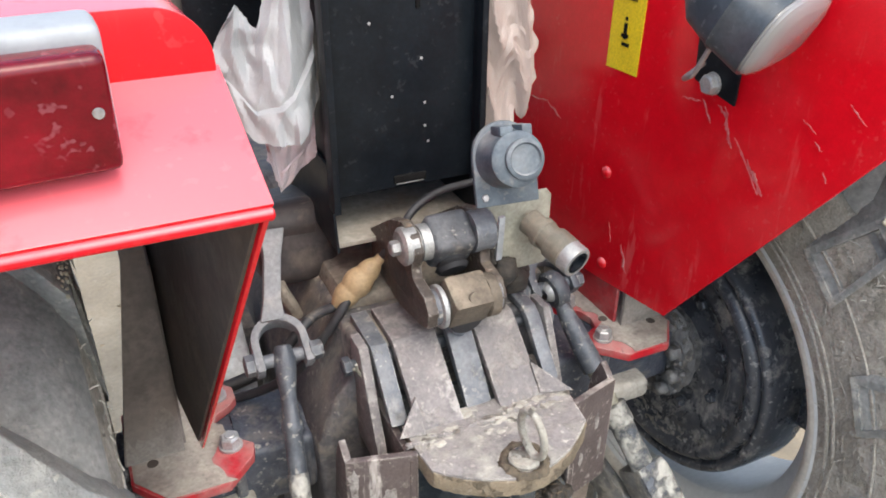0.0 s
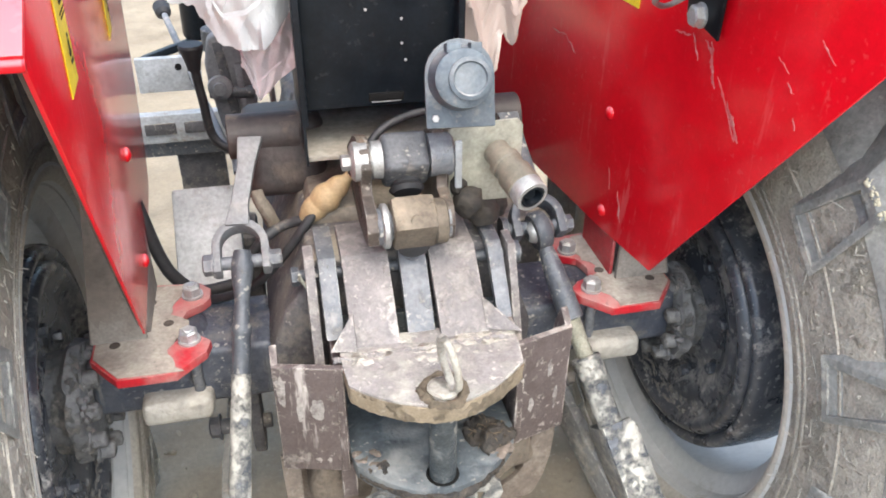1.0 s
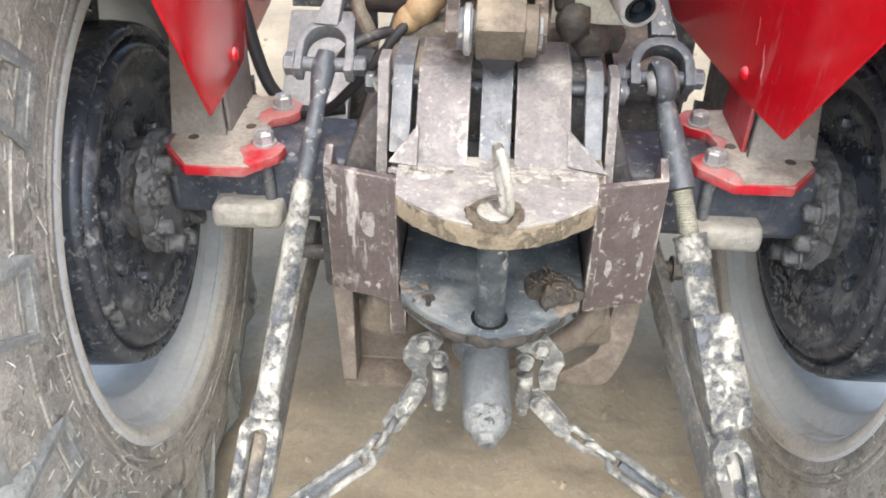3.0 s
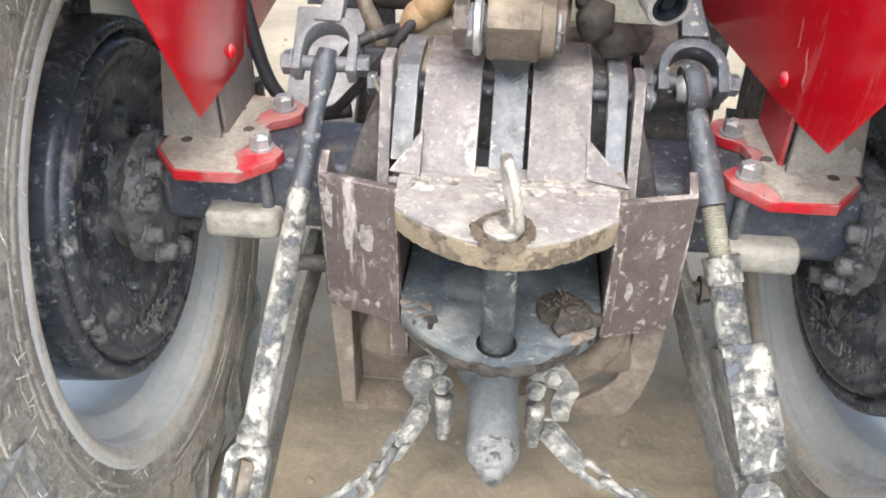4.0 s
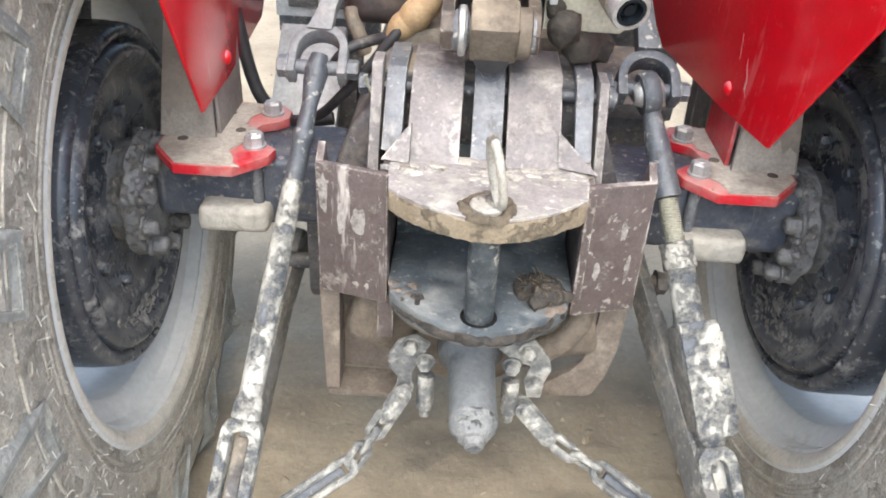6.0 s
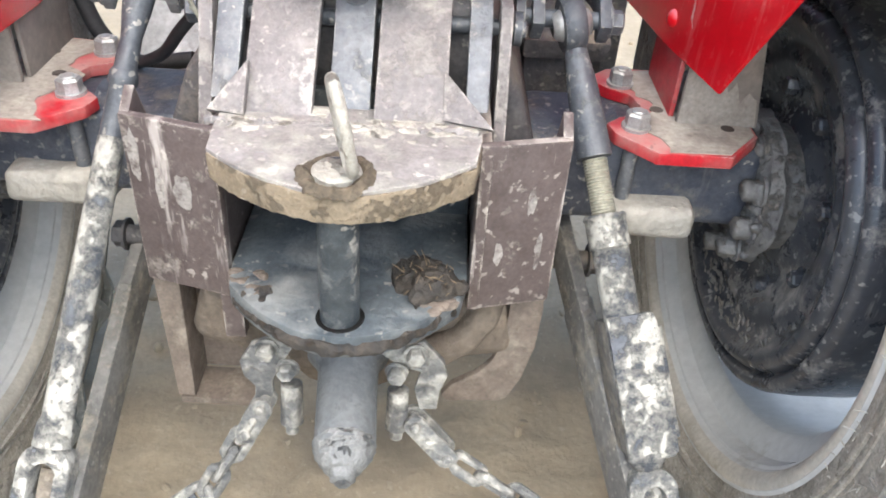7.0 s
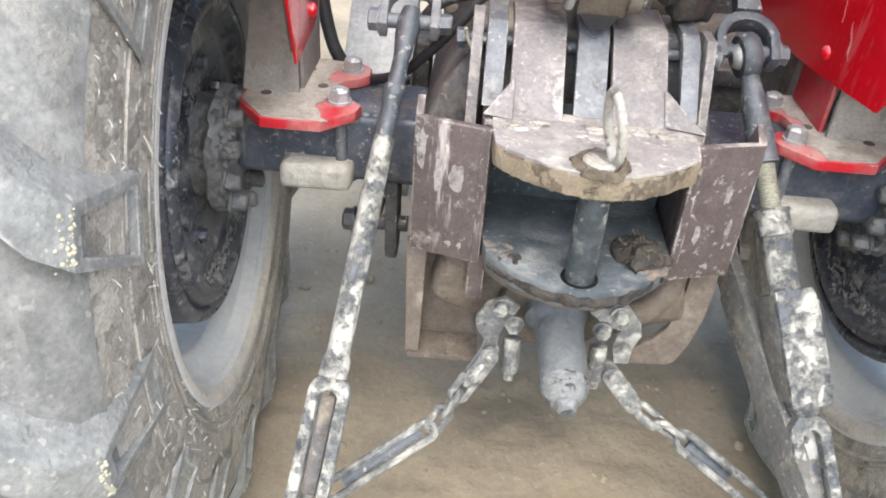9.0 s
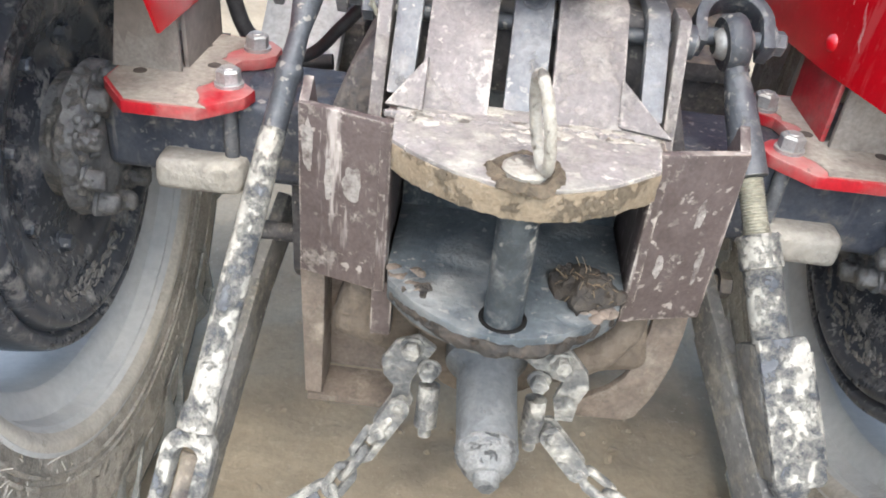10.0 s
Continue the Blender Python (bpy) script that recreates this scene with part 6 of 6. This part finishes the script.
def torn_sheet(top, low, mat, label_, seed, deep):
    """A sheet between two torn edges, each a line of places from left to right; deep: how far its folds stand out."""
    t = thing("plastic_sheet", top[0], label_, "plastic film", "torn plastic film")
    bm = B()
    n, m = 44, 40
    shift = V(seed * 3.1, seed * 1.7, 0)

    def along(line, u):
        k = min(int(u * (len(line) - 1)), len(line) - 2)
        f = u * (len(line) - 1) - k
        return V(*line[k]) * (1 - f) + V(*line[k + 1]) * f

    grid = []
    for j in range(m + 1):
        row = []
        for i in range(n + 1):
            u, v = i / n, j / m
            p = along(top, u) * (1 - v) + along(low, u) * v
            body_ = math.sin(math.pi * min(1.0, v * 1.2 + 0.1)) ** 0.5 if v < 0.75 else 0.8
            crease = abs(((u * 3.2 + v * 1.1 + 0.8 * noise.noise(V(u * 2, v * 2, 3) + shift)) % 1.0) - 0.5) + 0.6 * abs(((u * 4.1 - v * 2.3 + 0.7 * noise.noise(V(u * 3, v * 3, 6) + shift)) % 1.0) - 0.5)
            lump = noise.noise(V(u * 4, v * 2.5, 1) + shift)
            torn = 0.0035 * noise.noise(V(i * 0.9, j * 0.9, 7) + shift) if i in (0, n) or j in (0, m) else 0.0
            row.append(bm.verts.new(p + V(torn, -deep * body_ * (crease + 0.7 * lump), torn)))
        grid.append(row)
    for p, q in zip(grid, grid[1:]):
        for k in range(n):
            bm.faces.new((p[k], p[k + 1], q[k + 1], q[k]))
    bmesh.ops.recalc_face_normals(bm, faces=bm.faces)
    bmesh.ops.solidify(bm, geom=list(bm.faces), thickness=0.0006)
    part("sheet", bm, mat, t, angle=16)


torn_sheet([(-0.222, 0.10, 1.275), (-0.212, 0.10, 1.284), (-0.193, 0.09, 1.252), (-0.176, 0.09, 1.290), (-0.155, 0.09, 1.345), (-0.118, 0.10, 1.43)],
           [(-0.284, 0.10, 1.163), (-0.248, 0.085, 1.158), (-0.218, 0.035, 1.118), (-0.186, 0.02, 1.112), (-0.163, 0.02, 1.110), (-0.116, 0.08, 1.150)], FILM,
           "torn milky plastic film hanging beside the black box", 1, 0.022)
torn_sheet([(-0.200, 0.075, 1.130), (-0.155, 0.085, 1.135), (-0.118, 0.10, 1.14)], [(-0.194, 0.085, 1.070), (-0.177, 0.10, 1.006), (-0.145, 0.105, 1.036), (-0.119, 0.11, 1.055)], FILM_WHITE,
           "crumpled pinkish plastic film behind the box", 3, 0.012)

# ---- lamps ----
lamp = thing("tail_lamp", (-0.475, -0.46, 1.315), "red ribbed tail lamp in a grey housing on the fender shelf", "lamp")
bm = box(B(), (-0.470, -0.452, 1.369), (0.150, 0.036, 0.080), (6, 0, 4.5), w=0.008, seg=3)
part("housing", bm, LAMP_GREY, lamp)
bm = box(B(), (-0.473, -0.481, 1.360), (0.154, 0.024, 0.074), (6, 0, 4.5), w=0.007, seg=3)
part("lens", bm, RED_LENS, lamp)
part("screw", lathe(B(), [(0, 0.0035), (0.002, 0.003), (0.002, 0)], (-0.4045, -0.4885, 1.362), (0.08, -1, -0.1), 18), STEEL, lamp)

ind = thing("indicator_lamp", (0.345, -0.20, 1.19), "black indicator lamp with a clear ribbed lens on a bracket", "lamp")
SX = PX + sheet_shift(1, -0.16, 1.18)
bm = plate(B(), [(-0.200, 1.158), (-0.118, 1.172), (-0.112, 1.25), (-0.120, 1.30), (-0.202, 1.26)], (SX - 0.005, 0, 0), (0, 1, 0), (0, 0, 1), -0.004, 0.001)
part("bracket", bm, BLACK, ind)
part("bracket_bolt", hexbolt(B(), (SX - 0.009, -0.156, 1.177), (-1, 0, 0), 0.014, 0.012, 0.016), ZINC, ind)
part("bracket_arm", bar(B(), (SX - 0.010, -0.150, 1.275), (0.318, -0.245, 1.300), 0.030, 0.010, (0, 0, 1)), BLACK, ind)
part("wire_loop", hose(B(), [(SX - 0.012, -0.135, 1.200), (0.330, -0.150, 1.190), (0.285, -0.205, 1.212), (0.280, -0.222, 1.225), (0.288, -0.235, 1.262)], 0.0035, 8), STEEL, ind)
# a wide lamp set aslant: a deep shell behind, the ribbed lens in front
LC, LN = V(0.302, -0.322, 1.300), V(0.36, -0.83, -0.42).normalized()
LA = (V(0.945, 0.32, -0.05) - LN * V(0.945, 0.32, -0.05).dot(LN)).normalized()
LX = LA.cross(LN)


def oval(bm, rows):
    """rows: distance along the lens' axis, size as a share of the rim."""
    rings = []
    for h, g in rows:
        ring = []
        for k in range(32):
            a = 2 * math.pi * k / 32
            ring.append(bm.verts.new(LC + LN * h + LA * (0.090 * g * math.copysign(abs(math.cos(a)) ** 0.6, math.cos(a))) + LX * (0.050 * g * math.copysign(abs(math.sin(a)) ** 0.6, math.sin(a)))))
        rings.append(ring)
    for p, q in zip(rings, rings[1:]):
        for k in range(32):
            bm.faces.new((p[k], p[(k + 1) % 32], q[(k + 1) % 32], q[k]))
    bm.faces.new(rings[0][::-1])
    bm.faces.new(rings[-1])
    bmesh.ops.recalc_face_normals(bm, faces=bm.faces)
    return bm


part("housing", oval(B(), [(-0.105, 0.35), (-0.100, 0.55), (-0.080, 0.80), (-0.045, 0.93), (-0.041, 0.96), (-0.037, 0.94), (0.0, 1.0), (0.004, 1.0)]), LAMP_BLACK, ind)
ribs = [(0.003, 0.96)] + [(0.006 + 0.0014 * k, 0.95 - 0.004 * k * k + (0.012 if k % 2 else 0)) for k in range(10)]
part("lens", oval(B(), ribs), CLEAR_LENS, ind, "clear ribbed lens")

# ---- driver's levers and foot plates ahead of the axle ----
lev = thing("gear_lever", (-0.27, 0.45, 0.80), "bent black gear lever with a flared knob", "lever")
part("knob", lathe(B(), [(0, 0), (0, 0.012), (0.02, 0.016), (0.045, 0.024), (0.05, 0.022), (0.05, 0)], (-0.298, 0.47, 0.93), (0, 0, 1), 24), HOSE, lev)
part("stalk", hose(B(), [(-0.298, 0.47, 0.935), (-0.292, 0.47, 0.87), (-0.285, 0.465, 0.80), (-0.262, 0.45, 0.775), (-0.22, 0.42, 0.77)], 0.009, 10), HOSE, lev)
steps_ = thing("foot_plate", (-0.36, 0.95, -0.04), "grey foot plate with slots on the tractor's side", "foot plate")
part("channel", box(B(), (-0.39, 0.90, 0.635), (0.24, 0.03, 0.075), w=0.004), PALE_METAL, steps_)
for x in (-0.44, -0.345):
    part("channel_slot", box(B(), (x, 0.883, 0.637), (0.075, 0.006, 0.030), w=0.004), CASTING, steps_)
part("upper_plate", box(B(), (-0.40, 0.92, 0.765), (0.15, 0.02, 0.085), w=0.003), PALE_METAL, steps_)
for x, z in ((-0.375, 0.785), (-0.345, 0.79), (-0.345, 0.755)):
    part("hole", rod(B(), (x, 0.911, z), (x, 0.905, z), 0.008, w=0.0005), INK, steps_)
part("lower_plate", box(B(), (-0.38, 0.92, 0.570), (0.26, 0.02, 0.04), w=0.003), STRIP, steps_)
part("leg", box(B(), (-0.36, 0.95, 0.255), (0.12, 0.03, 0.59), w=0.003), CASTING, steps_)
col = thing("control_column", (-0.23, 0.60, 0.72), "grey cast quadrant with control arms beside the box", "linkage")
o = [(-0.276, 0.952), (-0.262, 0.962), (-0.238, 0.956), (-0.212, 0.918), (-0.202, 0.880), (-0.190, 0.815), (-0.200, 0.740), (-0.212, 0.722), (-0.250, 0.712), (-0.270, 0.760), (-0.286, 0.850), (-0.286, 0.900)]
part("quadrant", roughen(plate(B(), o, (0, 0.61, 0), (1, 0, 0), (0, 0, 1), 0.030, 0.008, 3), 0.003, 22), ARM, col)
part("arm", bar(B(), (-0.258, 0.585, 0.945), (-0.232, 0.570, 0.750), 0.020, 0.012, (0, 1, 0), 0.003), STRIP_DARK, col)
part("arm", bar(B(), (-0.222, 0.580, 0.900), (-0.214, 0.570, 0.715), 0.014, 0.010, (0, 1, 0), 0.003), ARM, col)
part("pivot", rod(B(), (-0.285, 0.580, 0.842), (-0.195, 0.580, 0.835), 0.014), STRIP_DARK, col)
part("boss", lathe(B(), [(0, 0), (0, 0.026), (0.012, 0.024), (0.014, 0.014), (0.020, 0.013), (0.020, 0)], (-0.262, 0.575, 0.852), (0, -1, 0.1), 24), ARM, col)
part("foot_link", hose(B(), [(-0.262, 0.56, 0.745), (-0.250, 0.54, 0.715), (-0.246, 0.50, 0.690)], 0.011, 10), ARM, col)
plat = thing("brake_cover", (-0.26, 0.24, 0.70), "light grey dusty cover plate beside the housing", "cover")
part("cover_plate", roughen(box(B(), (-0.300, 0.235, 0.685), (0.120, 0.215, 0.02), (42, 0, 0), w=0.006), 0.002, 25), PALE_METAL, plat)
part("cover_skirt", box(B(), (-0.27, 0.30, 0.60), (0.11, 0.10, 0.16), w=0.008), CASTING, plat)
plat = thing("brake_cover", (0.27, 0.24, 0.70), "dark brake housing cover beside the axle", "cover")
part("cover_plate", box(B(), (0.265, 0.255, 0.715), (0.12, 0.20, 0.03), (10, 0, 0), w=0.006), CASTING, plat)
part("cover_skirt", box(B(), (0.265, 0.27, 0.60), (0.11, 0.18, 0.20), w=0.008), CASTING, plat)

seat = part("seat_pan", box(B(), (0, 0.42, 1.32), (0.50, 0.38, 0.10), w=0.03, seg=3), BLACK, tractor, "black padded seat")
part("seat_bracket", box(B(), (-0.20, 0.36, 1.23), (0.12, 0.20, 0.10), w=0.01), BLACK, seat)
# dark sheets added to stand in for the shadow between box and right fender
shadow_fill = thing("shadow_filler", (0.30, 0.85, 0.3), "dark sheets added for the shadow in front of the axle", "platform")
part("platform_sheet", box(B(), (0.30, 0.75, 0.66), (0.34, 0.02, 0.62), w=0.004), CASTING, shadow_fill)
part("platform_top", box(B(), (0.30, 1.0, 0.97), (0.34, 0.52, 0.02), w=0.004), STRIP, shadow_fill)

# ---- steering linkage and braces ahead of the foot plates ----
link_ = thing("control_linkage", (-0.33, 0.62, 0.93), "dark control linkage with a drum and a bent arm", "linkage")
part("canister", lathe(B(), [(0, 0), (0, 0.036), (0.006, 0.040), (0.10, 0.043), (0.112, 0.046), (0.135, 0.046), (0.14, 0.030), (0.14, 0)], (-0.320, 1.0, 0.828), (0.05, 0, 1), 28), BLACK, link_, "black round canister")
part("collar", lathe(B(), [(0, 0), (0, 0.028), (0.045, 0.030), (0.05, 0.022), (0.05, 0)], (-0.268, 0.70, 0.890), (0.1, 0, 1), 24), STRIP_DARK, link_)
part("cross_bar", bar(B(), (-0.62, 1.05, 0.935), (-0.27, 1.04, 0.955), 0.030, 0.030, (0, 0, 1), 0.006), STRIP_DARK, link_)
part("brace", bar(B(), (-0.47, 1.00, 0.775), (-0.33, 0.98, 0.825), 0.030, 0.018, (0, 0, 1), 0.004), BLACK, link_)
part("shift_rod", rod(B(), (-0.430, 1.30, 0.799), (-0.262, 0.50, 0.742), 0.0085), ARM, link_, "long grey shift rod")
part("rod_knob", lathe(B(), [(0, 0), (0, 0.012), (0.01, 0.022), (0.04, 0.024), (0.05, 0.016), (0.05, 0)], (-0.433, 1.315, 0.796), (-0.2, 0.9, 0.35), 18), HOSE, link_)
for y, z0, z1 in ((0.46, 0.80, 1.02), (0.50, 0.78, 0.98)):
    part("pull_rod", rod(B(), (-0.155, y, z0), (-0.165, y - 0.03, z1), 0.006), STEEL, link_)
